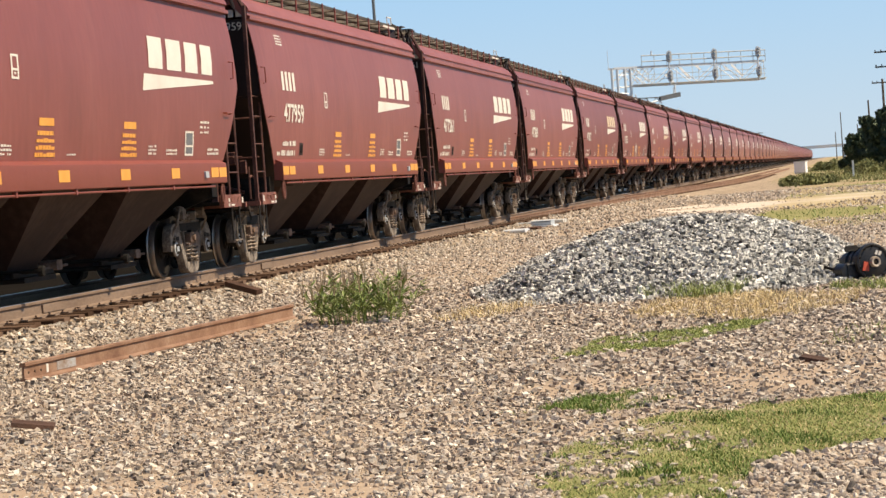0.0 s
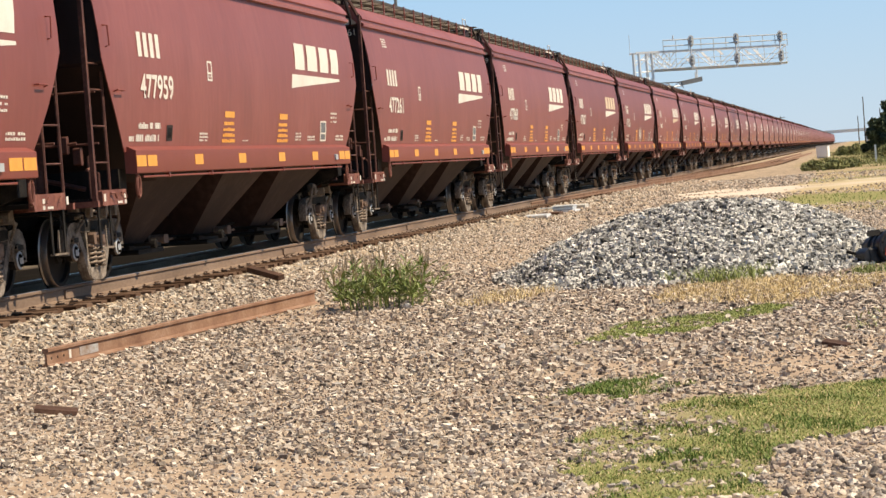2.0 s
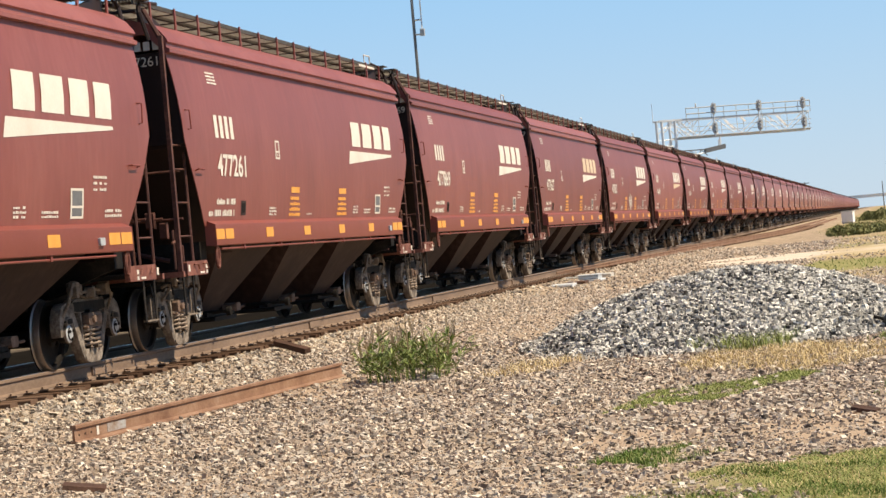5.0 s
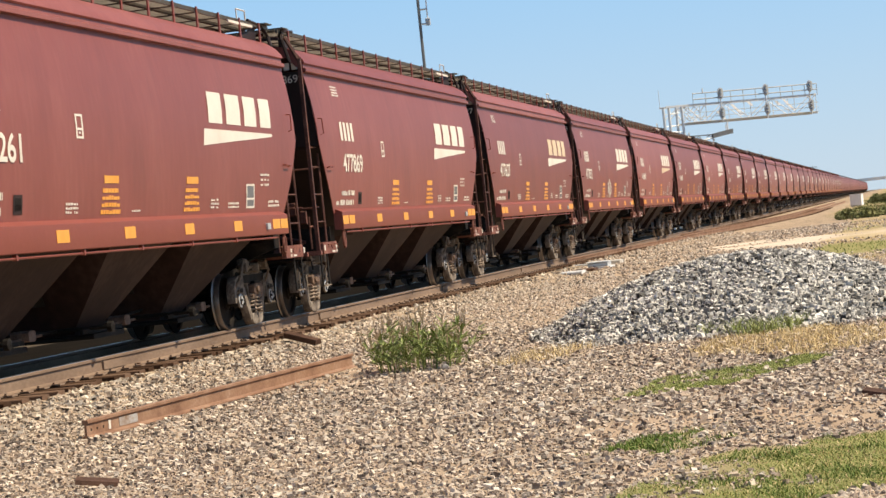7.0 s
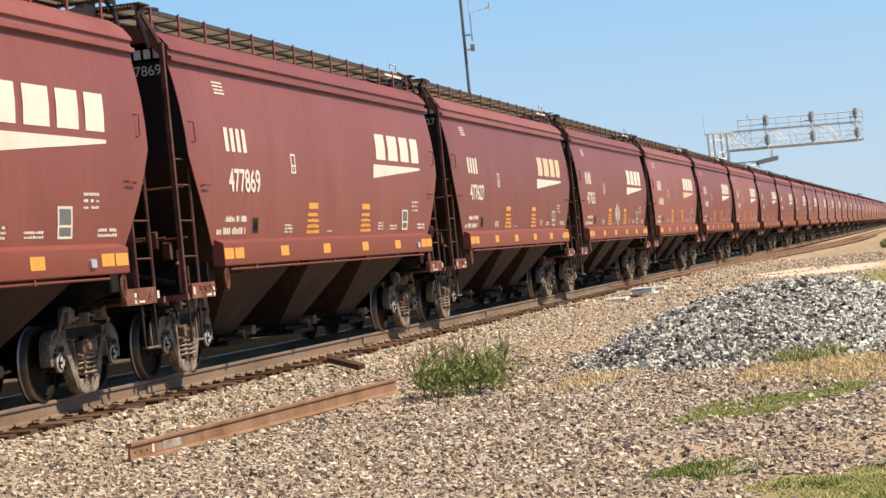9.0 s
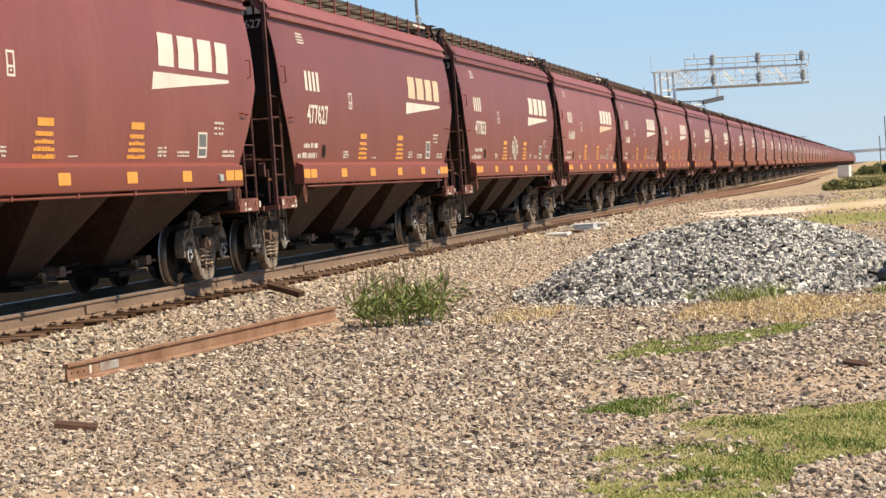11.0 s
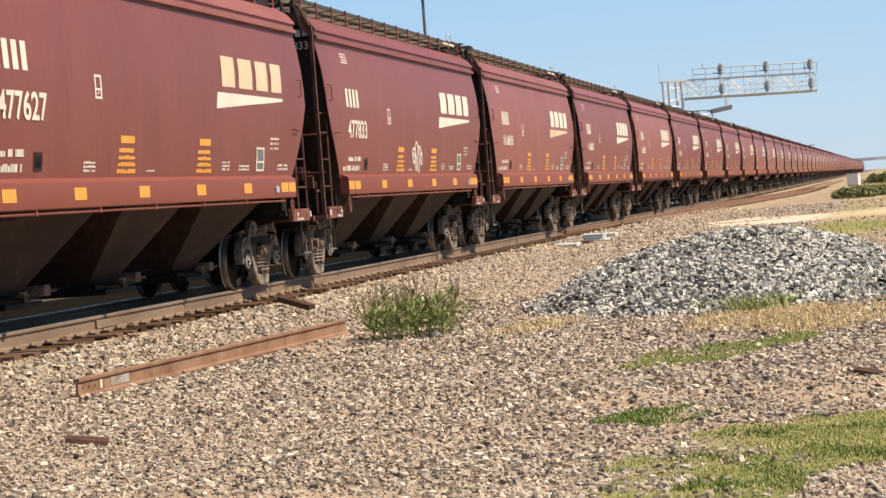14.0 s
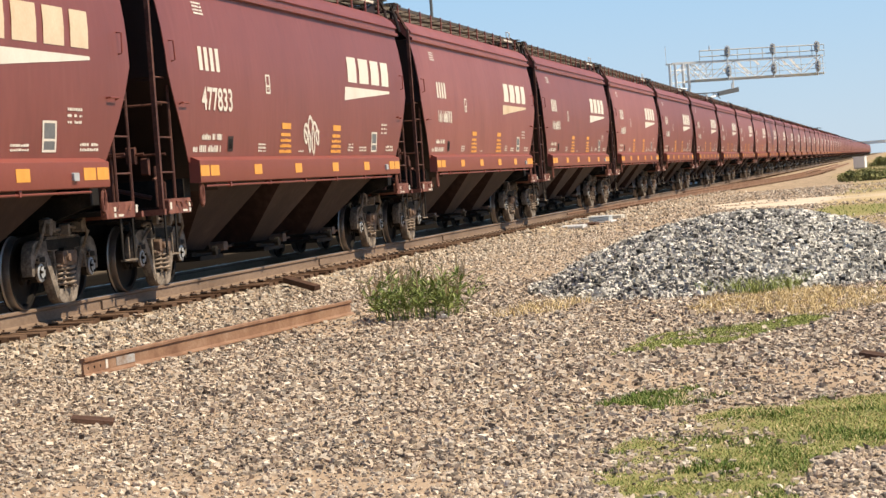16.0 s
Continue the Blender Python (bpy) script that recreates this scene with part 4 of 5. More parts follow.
SAND = [[(-5.0, 10.8), (-2.6, 10.6), (-2.4, 12.2), (-3.6, 12.9), (-5.2, 12.6)], [(-2.5, 16.6), (-1.7, 16.3), (-1.2, 16.9), (-1.5, 18.0), (-2.3, 18.2)], [(-1.2, 16.5), (0.9, 16.2), (0.9, 18.6), (-0.1, 18.7), (-1.3, 17.9)], [(-7.4, 25.5), (-6.3, 25.0), (-5.9, 27.5), (-7.0, 29.5)]]
ROAD = [(-7.6, 88), (-4.9, 77.5), (-2.5, 79), (-0.2, 80), (3, 88), (6, 94), (0.6, 96), (-2.5, 92), (-5.4, 93.5)]


def cover(x, y):
    """How much grass, straw, sand, pale road and painted train shade lie at a place."""
    wob = 0.16 * bumps(x, y, 4.5, 5) + 0.10 * bumps(x, y, 13.0, 6)
    wx, wy = x + wob, y + 2.5 * wob
    green = np.where(in_poly(wx, wy, LAWN) | in_poly(wx, wy, TUFT) | in_poly(wx, wy, STRIP), np.clip(0.78 + 0.9 * bumps(x, y, 3.1, 41) + 0.4 * bumps(x, y, 9.0, 43), 0.1, 0.85), 0.0)
    straw = np.where(in_poly(wx, wy, DRY), np.clip(0.45 + 0.8 * bumps(x, y, 2.5, 44), 0, 0.7), 0.0)
    sand = np.zeros_like(green)
    for poly in SAND:
        sand = np.maximum(sand, np.where(in_poly(wx, wy, poly), 0.7, 0.0))
    n1, n2 = bumps(x, y, 0.22, 11), bumps(x, y, 0.6, 12)
    sand = np.maximum(sand, 0.3 * smooth(30, 40, y) * smooth(130, 95, y) * smooth(-8.7, -7.2, x) * smooth(0.5, -2.0, x - 0.02 * y))
    sand = np.maximum(sand, 0.35 * smooth(0.15, 0.5, n2) * smooth(60, 30, y))
    field = smooth(-0.25, 0.15, (x + 2.3 + 0.6 * n2 - 0.006 * (y - 60)) / 2.0) * smooth(50, 56, y + 3 * n1)
    field = np.maximum(field, smooth(150, 185, y) * smooth(-5.2, -3.6, x))
    field = np.maximum(field, smooth(TRACK_X - 8.5, TRACK_X - 10.5, x))
    straw = np.maximum(straw, 0.65 * field * smooth(-0.6, 0.5, n1 + 0.4 * n2))
    green = np.maximum(green, field * 0.75 * smooth(0.15, -0.5, n1))
    pale = np.where(in_poly(x + 0.5 * n2, y + 2.0 * n2, ROAD), np.clip(0.75 + 0.7 * bumps(x, y, 1.3, 51), 0.2, 0.95), 0.0)
    # near-black put into the soil colour for shade under and behind the train
    bed_shade = 0.985 * smooth(1.30, 1.05, np.abs(x - TRACK_X + 0.1)) + 0.985 * smooth(TRACK_X - 1.1, TRACK_X - 1.4, x) * smooth(TRACK_X - 9.5, TRACK_X - 8.0, x)
    return green, straw, sand, pale, np.clip(bed_shade, 0, 0.985)


def build_ground():
    xs = np.concatenate([[-3000, -1500, -700, -350, -180, -100, -60, -40, -30, -24], np.arange(-20, 4.01, 0.16), [5, 6.5, 8.5, 11, 15, 20, 30, 50, 90, 180, 400, 900, 1800, 3000]])
    ys = np.concatenate([[-400, -100, -30, -10, 0, 5, 8], np.arange(10, 36, 0.16), np.arange(36, 110, 0.6), np.arange(110, 260, 3.0), np.arange(260, 800, 25), [900, 1200, 1700, 2400, 3500]])
    gx, gy = np.meshgrid(xs, ys)
    gz = ground_z(gx, gy)
    co = np.stack([gx, gy, gz], -1).reshape(-1, 3)
    w, h = len(xs), len(ys)
    i = (np.arange(h - 1)[:, None] * w + np.arange(w - 1)[None]).ravel()
    tris = np.concatenate([np.stack([i, i + 1, i + w + 1], 1), np.stack([i, i + w + 1, i + w], 1)])
    me = quick_mesh("ground", co, tris, SOIL)
    for name, values in zip(("green", "straw", "sand", "pale", "bed_shade"), cover(co[:, 0], co[:, 1])):
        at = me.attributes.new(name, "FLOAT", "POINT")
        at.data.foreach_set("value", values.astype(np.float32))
    me.polygons.foreach_set("use_smooth", [True] * len(me.polygons))
    return tagged(new("ground", me), "tan gravelly soil with grass patches beside the track", "ground", kind="structure")


build_ground()


# ---- loose stone ----
def stone_base(kind):
    if kind == "round":
        g = (1 + 5 ** 0.5) / 2
        v = np.array([(-1, g, 0), (1, g, 0), (-1, -g, 0), (1, -g, 0), (0, -1, g), (0, 1, g), (0, -1, -g), (0, 1, -g), (g, 0, -1), (g, 0, 1), (-g, 0, -1), (-g, 0, 1)]) / 1.9
        f = np.array([(0, 11, 5), (0, 5, 1), (0, 1, 7), (0, 7, 10), (0, 10, 11), (1, 5, 9), (5, 11, 4), (11, 10, 2), (10, 7, 6), (7, 1, 8), (3, 9, 4), (3, 4, 2), (3, 2, 6), (3, 6, 8), (3, 8, 9), (4, 9, 5), (2, 4, 11), (6, 2, 10), (8, 6, 7), (9, 8, 1)])
    elif kind == "block":
        v = np.array([(x, y, z) for x in (-1, 1) for y in (-1, 1) for z in (-1, 1)]) * 0.62
        f = np.array([(0, 1, 3), (0, 3, 2), (4, 6, 7), (4, 7, 5), (0, 4, 5), (0, 5, 1), (2, 3, 7), (2, 7, 6), (0, 2, 6), (0, 6, 4), (1, 5, 7), (1, 7, 3)])
    else:
        v = np.array([(1, 0, 0), (-1, 0, 0), (0, 1, 0), (0, -1, 0), (0, 0, 1), (0, 0, -1)], float)
        f = np.array([(0, 2, 4), (2, 1, 4), (1, 3, 4), (3, 0, 4), (2, 0, 5), (1, 2, 5), (3, 1, 5), (0, 3, 5)])
    return v, f


def scatter(name, pts, size, kind, mat, jitter=0.38, tall=0.85):
    """Stones of the given sizes (their half lengths) at the places, each turned and misshapen in its own way."""
    v, f = stone_base(kind)
    n, m = len(pts), len(v)
    stretch = rng.uniform(0.65, 1.25, (n, 1, 3)) * np.array([1, 1, tall])
    co = v[None] * stretch * (1 + rng.uniform(-jitter, jitter, (n, m, 1))) + rng.uniform(-0.12, 0.12, (n, m, 3))
    a, b = rng.uniform(0, 2 * math.pi, n), rng.uniform(-0.6, 0.6, n)
    ca, sa, cb, sb = np.cos(a), np.sin(a), np.cos(b), np.sin(b)
    zero, one = np.zeros(n), np.ones(n)
    rz = np.stack([np.stack([ca, -sa, zero], -1), np.stack([sa, ca, zero], -1), np.stack([zero, zero, one], -1)], 1)
    rx = np.stack([np.stack([one, zero, zero], -1), np.stack([zero, cb, -sb], -1), np.stack([zero, sb, cb], -1)], 1)
    co = np.einsum("nij,nmj->nmi", rz @ rx, co) * np.asarray(size).reshape(-1, 1, 1) + np.asarray(pts)[:, None]
    tris = (f[None] + (np.arange(n) * m)[:, None, None]).reshape(-1, 3)
    return quick_mesh(name, co.reshape(-1, 3), tris, mat)


# the ends of a loose rail that lies on the gravel
SPARE = ((-7.87, 20.6), (-7.16, 28.7))


def field_points(y0, y1, density, x_of=None):
    """Random places on the ground that the view can reach between two distances."""
    wide = 0.5 * y1 + 1
    n = int(density * wide * (y1 - y0))
    y = rng.uniform(y0, y1, n)
    x = rng.uniform(-0.46 * y1 - 0.3, 0.035 * y1 + 0.2, n)
    keep = (x > np.maximum(-0.46 * y - 0.3, TRACK_X - 1.9)) & (x < 0.035 * y + 0.2)
    (xa, ya), (xb, yb) = SPARE
    along = np.clip((y - ya) / (yb - ya), 0, 1)
    keep &= np.abs(x - TRACK_X) > 1.30 + 0.16 * rng.random(len(x)) ** 2
    keep &= (np.abs(x - xa - along * (xb - xa)) > 0.11) | (y < ya - 0.05) | (y > yb)
    x, y = x[keep], y[keep]
    green, straw, sand, pale, bed_shade = cover(x, y)
    chance = 1 - 1.02 * green / 0.85 - 0.75 * straw - 0.8 * sand - 0.9 * pale - 0.99 * bed_shade
    clump = 0.80 + 0.35 * bumps(x, y, 1.7, 21)
    keep = rng.random(len(x)) < chance * clump
    return x[keep], y[keep]


def gravel(y0, y1, density, lo, hi, kind):
    x, y = field_points(y0, y1, density)
    size = lo + (hi - lo) * rng.random(len(x)) ** 2.8
    shoulder = smooth(2.6, 1.9, np.abs(x - TRACK_X))
    size = size * (1 + 0.35 * shoulder)
    z = ground_z(x, y) + size * rng.uniform(-0.15, 0.42, len(x))
    me = scatter("gravel", np.stack([x, y, z], 1), size, kind, STONES)
    tagged(new("gravel", me), "loose mixed tan and grey gravel on the ground", "gravel", kind="stuff")


gravel(9.5, 12.5, 1500, 0.008, 0.028, "round")
gravel(12.5, 17, 1150, 0.009, 0.031, "block")
gravel(17, 24, 700, 0.011, 0.038, "block")
gravel(24, 36, 330, 0.015, 0.044, "block")
gravel(36, 60, 130, 0.020, 0.046, "octa")
gravel(60, 120, 22, 0.04, 0.075, "octa")

# ---- the stone pile ----
def pile_z(x, y):
    """Height of the mound over the ground."""
    u, v = np.where(x < -2.05, (x + 2.05) / 3.45, (x + 2.05) / 2.95), (y - 33.0) / 5.3
    v = np.where(v < 0, (y - 33.0 + 0.0 * u) / 4.9, v)
    r = np.sqrt(u * u * (1 + 0.25 * np.sign(u) * u) + v * v) + 0.05 * bumps(x, y, 1.6, 31)
    return 0.86 * np.clip(1 - np.abs(r) ** 2.0, 0, 1)


def build_pile():
    pile = thing("stone_pile", "pile of grey crushed stone on the gravel", "stone pile")
    xs, ys = np.linspace(-6.2, 1.3, 64), np.linspace(27, 39.5, 70)
    gx, gy = np.meshgrid(xs, ys)
    h = pile_z(gx, gy)
    gz = np.where(h > 0.01, ground_z(gx, gy) + h * 0.97 - 0.05, -0.62)
    w = len(xs)
    i = (np.arange(len(ys) - 1)[:, None] * w + np.arange(w - 1)[None]).ravel()
    tris = np.concatenate([np.stack([i, i + 1, i + w + 1], 1), np.stack([i, i + w + 1, i + w], 1)])
    part("bed", quick_mesh("bed", np.stack([gx, gy, gz], -1).reshape(-1, 3), tris, PILE_BED), None, pile, "packed grey stone dust, toned dark for shade between stones")
    n = 80000
    x, y = rng.uniform(-6.1, 1.3, n), rng.uniform(27, 36.6, n)
    h = pile_z(x, y)
    keep = (h > 0.02) & ((y < 35) | (rng.random(n) < 0.4)) | ((h <= 0.02) & (pile_z(x * 0.93 - 0.15, 33 + (y - 33) * 0.93) > 0.01) & (rng.random(n) < 0.4))
    x, y, h = x[keep], y[keep], h[keep]
    size = 0.018 + 0.027 * rng.random(len(x)) ** 1.6
    z = ground_z(x, y) + h + size * rng.uniform(-0.4, 0.9, len(x))
    o = part("crushed_stone", scatter("crushed_stone", np.stack([x, y, z], 1), size, "block", PILE, 0.36, 1.35), None, pile)
    tagged(o, "angular grey crushed stones", kind="stuff")


build_pile()

# ---- tracks ----
RAIL = [(-0.075, -0.22), (0.075, -0.22), (0.075, -0.205), (0.016, -0.180), (0.012, -0.055), (0.036, -0.04), (0.037, -0.010), (0.030, -0.002)]
RAIL = RAIL + [(-x, z) for x, z in reversed(RAIL)][0:6]


def rail_shape(y0, y1, path=None, top=0.0):
    """A rail, its head polished, along +y or along a path of the track's middle."""
    s = Shape()
    ys = [y0, y1] if path is None else list(np.linspace(y0, y1, 40))
    n = len(RAIL)
    vs = [((path(y) if path is not None else 0) + x, y, z + top) for y in ys for x, z in RAIL]
    fs, ms = [], []
    for r in range(len(ys) - 1):
        for i in range(n):
            fs.append((r * n + i, r * n + (i + 1) % n, (r + 1) * n + (i + 1) % n, (r + 1) * n + i))
    s.add(vs, fs)
    s.f += [tuple(range(n)), tuple(range((len(ys) - 1) * n, len(ys) * n))]
    s.m += [0, 0]
    return s


def build_track():
    track = thing("track", "railway track with brown rails on weathered ties", "railway track", kind="structure")
    for q in (-0.7525, 0.7525):
        r = part("rail", MESH("main_rail", lambda: rail_shape(-60, 2400), RAIL_SIDE), None, track, "brown dusty steel rail")
        r.location = (TRACK_X + q, 0, 0)
        h = part("rail_head", MESH("rail_head", lambda: Shape().prism([(-0.028, -0.003), (0.024, -0.003), (0.022, 0.0015), (-0.026, 0.0015)], 1, -60, 2400), RAIL_TOP), None, track, "polished running surface")
        h.location = (TRACK_X + q, 0, 0)
    tie = MESH("tie", lambda: Shape().box((-1.30, -0.115, -0.40), (1.30, 0.115, -0.225), bevel=0.012), TIE)
    plate = MESH("tie_plate", lambda: [s.box((-0.17, -0.09, -0.226), (0.19, 0.09, -0.206)).box((0.085, -0.07, -0.21), (0.11, -0.045, -0.18)) for s in [Shape()]][0], RAIL_SIDE)
    anchor = MESH("rail_anchor", lambda: Shape().box((-0.08, 0.10, -0.24), (0.09, 0.17, -0.185)), IRON)
    r = random.Random(4)
    for i in range(290):
        y = 17 + 0.53 * i
        o = part("tie", tie, None, track)
        o.location, o.rotation_euler.z = (TRACK_X + r.uniform(-0.06, 0.06), y + r.uniform(-0.03, 0.03), r.uniform(-0.012, 0.0)), r.uniform(-0.015, 0.015)
        o = part("tie_plate", plate, None, track)
        o.location = (TRACK_X + 0.7525, y, 0)
        if i % 5 == 0:
            o = part("rail_anchor", anchor, None, track)
            o.location = (TRACK_X + 0.7525, y, 0)
    far = Shape()
    for i in range(600):
        y = 17 + 0.53 * (290 + i)
        far.box((TRACK_X - 1.3, y - 0.11, -0.40), (TRACK_X + 1.3, y + 0.11, -0.225))
    tagged(part("far_ties", far, TIE, track), kind="stuff")
    bar = MESH("joint_bar", lambda: [s.box((0.012, -0.45, -0.175), (0.045, 0.45, -0.060)) for s in [Shape()]][0], RAIL_SIDE)
    for y in (29.5, 41.4, 53.3, 65.2):
        o = part("joint_bar", bar, None, track, "bolted joint bar")
        o.location = (TRACK_X + 0.7525, y, 0)
    # the side track that parts from the main line
    side = thing("side_track", "rusty side track curving away from the main line", "railway track", kind="structure")
    for q in (-0.7525, 0.7525):
        part("rail", rail_shape(74, 330, lambda y: float(siding_x(y)) + q, -0.09), RAIL_RUST, side)
    s = Shape()
    for i in range(280):
        y = 78 + 0.56 * i
        x = float(siding_x(y))
        s.box((x - 1.25, y - 0.11, -0.42), (x + 1.25, y + 0.11, -0.275))
    tagged(part("ties", s, TIE, side), kind="stuff")


build_track()


# ---- things beside the track ----
def spare_rail():
    """A length of old rail on its base, along a line that bends with neither end square to the track."""
    a, b = Vector((*SPARE[0], 0)), Vector((*SPARE[1], 0))
    d = b - a
    t = thing("spare_rail", "rusty loose length of steel rail lying on the gravel", "rail", at=(a.x, a.y, -0.25))
    t.scale = (0.86, 1, 0.86)
    t.rotation_euler.z = -math.atan2(d.x, d.y)
    part("rail_body", rail_shape(0, d.length), RAIL_RUST, t)
    part("foot_pads", Shape().box((-0.09, 1.2, -0.245), (0.06, 1.5, -0.221)).box((-0.09, 6.3, -0.245), (0.06, 6.6, -0.221)), TIE, t, "timber scraps under the rail")
    for y in (0.10, 0.24, 0.38):
        part("bolt_hole", Shape().lathe([(0.014, 0.0125), (0.014, 0.0185)], (0, y, -0.12), 0, 8), DARK_STEEL, t)
    part("paint_mark", Shape().box((0.0165, 0.75, -0.165), (0.0195, 1.20, -0.065)), BLUE_CHALK, t, "pale blue chalk mark")
    part("white_mark", Shape().box((0.0165, 0.50, -0.165), (0.0195, 0.55, -0.065)), WHITE, t, "white painted line")


def reel():
    t = thing("machine_drum", "black greasy flanged steel drum lying on the gravel", "machine part", at=(0.43, 29.75, -0.232))
    t.rotation_euler = (radians(-4), 0, radians(30))
    prof = [(0.10, 0.0), (0.185, 0.01), (0.185, 0.07), (0.215, 0.08), (0.215, 0.13), (0.19, 0.14), (0.19, 0.20), (0.205, 0.21), (0.205, 0.26), (0.185, 0.27), (0.185, 0.33), (0.21, 0.34), (0.21, 0.40), (0.17, 0.42), (0.17, 0.56), (0.12, 0.60), (0.09, 0.62)]
    part("drum_body", Shape().lathe(prof, (0, 0, 0), 1, 32), BLACK_RUBBER, t)
    part("flange", Shape().lathe([(0.08, -0.055), (0.13, -0.045), (0.20, -0.03), (0.225, -0.045), (0.242, -0.04), (0.248, -0.02), (0.248, 0.015), (0.23, 0.03), (0.10, 0.03)], (0, 0, 0), 1, 40), BLACK_RUBBER, t)
    part("hub_ring", Shape().lathe([(0.042, -0.05), (0.042, -0.11), (0.064, -0.115), (0.072, -0.09), (0.072, -0.05)], (0, 0, 0), 1, 24), PALE_BRASS, t, "bare metal hub ring")
    part("hub_bore", Shape().lathe([(0.010, -0.10), (0.040, -0.095), (0.040, -0.05), (0.010, -0.045)], (0, 0, 0), 1, 16), DARK_STEEL, t)
    part("red_patch", Shape().prism([(-0.185, -0.10), (-0.09, -0.115), (-0.085, 0.0), (-0.15, 0.02)], 1, -0.058, -0.045), RED_MARK, t, "red painted patch")
    part("white_mark", Shape().prism([(0.02, 0.10), (0.05, 0.085), (0.075, 0.14), (0.05, 0.155)], 1, -0.056, -0.040).prism([(0.065, 0.09), (0.095, 0.075), (0.125, 0.12), (0.10, 0.14)], 1, -0.056, -0.040), WHITE, t, "white paint mark")
    s = Shape()
    for i in range(10):
        a = math.pi * i / 5 + 0.3
        s.lathe([(0.013, -0.062), (0.013, -0.03)], (0.21 * math.cos(a), 0, 0.21 * math.sin(a)), 1, 6)
    part("flange_bolts", s, DARK_STEEL, t)
    part("bracket", Shape().box((-0.13, 0.10, 0.17), (0.10, 0.46, 0.245), bevel=0.03), BLACK_RUBBER, t)
    # a low black piece added at the drum's left
    part("side_housing", Shape().lathe([(0.05, -0.10), (0.12, -0.09), (0.125, 0.14), (0.10, 0.17), (0.05, 0.18)], (-0.30, 0.16, -0.10), 1, 20).box((-0.34, 0.05, -0.20), (-0.12, 0.26, 0.02), bevel=0.03), BLACK_RUBBER, t, "low black piece beside the drum")
    part("shaft", Shape().tube([(-0.30, 0.3, -0.08), (-0.48, 0.42, 0.0)], 0.022, 8), DARK_STEEL, t)


def plank(name, at, turn, length, width, thick, mat, label):
    s = Shape()
    ring = [(-width / 2, 0), (width / 2, 0.01), (width / 2 - 0.01, thick), (-width / 2 + 0.015, thick - 0.008)]
    s.prism(ring, 0, -length / 2, length / 2)
    t = thing(name, label, "debris", at=at)
    t.rotation_euler = (radians(6), radians(9), radians(turn))
    part("piece", s, mat, t)


spare_rail()
reel()
plank("timber_piece", (-9.62, 35.4, -0.31), -42, 0.95, 0.13, 0.09, IRON, "dark broken timber piece on the ballast")
plank("iron_scrap", (-6.02, 15.88, -0.405), 14, 0.32, 0.13, 0.04, IRON, "flat rusty iron scrap on the gravel")
plank("iron_scrap", (-0.25, 18.1, -0.44), -25, 0.22, 0.10, 0.04, IRON, "flat rusty iron scrap on the gravel")
for i, (x, y, r, m) in enumerate(((-5.44, 26.45, 0.075, WHITE), (-3.2, 19.6, 0.05, WHITE))):
    ob = new("pale_rock", scatter("pale_rock", np.array([(x, y, -0.42)]), np.array([r]), "round", CONCRETE, 0.2))
    tagged(ob, "pale whitish rock lying on the gravel", "rock")


def switch_junk():
    """Switch rods and pale plates beside the main rail where the side track parts."""
    t = thing("switch_machine", "grey switch rods and box beside the rail", "switch machine", at=(-9.3, 72, -0.44))
    part("box", Shape().box((-0.40, -0.5, 0.05), (0.25, 0.5, 0.20), bevel=0.04), HEAD_GREY, t)
    part("lid", Shape().box((-0.42, -0.52, 0.202), (0.27, 0.52, 0.225), bevel=0.01), GALV, t)
    part("base", Shape().box((-0.5, -0.7, 0), (0.35, 0.7, 0.06)), GALV, t)
    part("throw_rod", Shape().tube([(-0.4, 0.2, 0.14), (-2.0, 0.3, 0.17)], 0.035, 6), GALV, t)
    for y, z, m in ((-5.5, 0.10, GALV), (-2.6, 0.08, IRON), (4.2, 0.13, CONCRETE)):
        o = thing("steel_plate", "pale steel plate lying on the ballast", "steel plate", at=(-9.45, 72 + y, -0.43))
        part("plate", Shape().box((-0.35, -0.5, 0), (0.3, 0.5, z), bevel=0.03), m, o)


switch_junk()


# ---- plants ----
def blades(name, x, y, height, width, mat, lean=1.0, base=None):
    """Grass blades: bent strips of three triangles."""
    n = len(x)
    a, d = rng.uniform(0, 2 * math.pi, n), rng.uniform(0, 2 * math.pi, n)
    z = ground_z(x, y) if base is None else base
    h = height * rng.uniform(0.45, 1.2, n)
    w = width * rng.uniform(0.6, 1.2, n)
    ln = lean * h * rng.uniform(0.2, 1.2, n)
    p = np.stack([x, y, z - 0.01], 1)
    side = np.stack([np.cos(a), np.sin(a), 0 * a], 1) * w[:, None] / 2
    out = np.stack([np.cos(d), np.sin(d), 0 * d], 1)
    mid = p + out * (0.3 * ln)[:, None] + np.array([0, 0, 1]) * (0.6 * h)[:, None]
    tip = p + out * ln[:, None] + np.array([0, 0, 1]) * h[:, None]
    co = np.stack([p - side, p + side, mid - 0.75 * side, mid + 0.75 * side, tip], 1)
    f = np.array([(0, 1, 3), (0, 3, 2), (2, 3, 4)])
    tris = (f[None] + (np.arange(n) * 5)[:, None, None]).reshape(-1, 3)
    return quick_mesh(name, co.reshape(-1, 3), tris, mat)


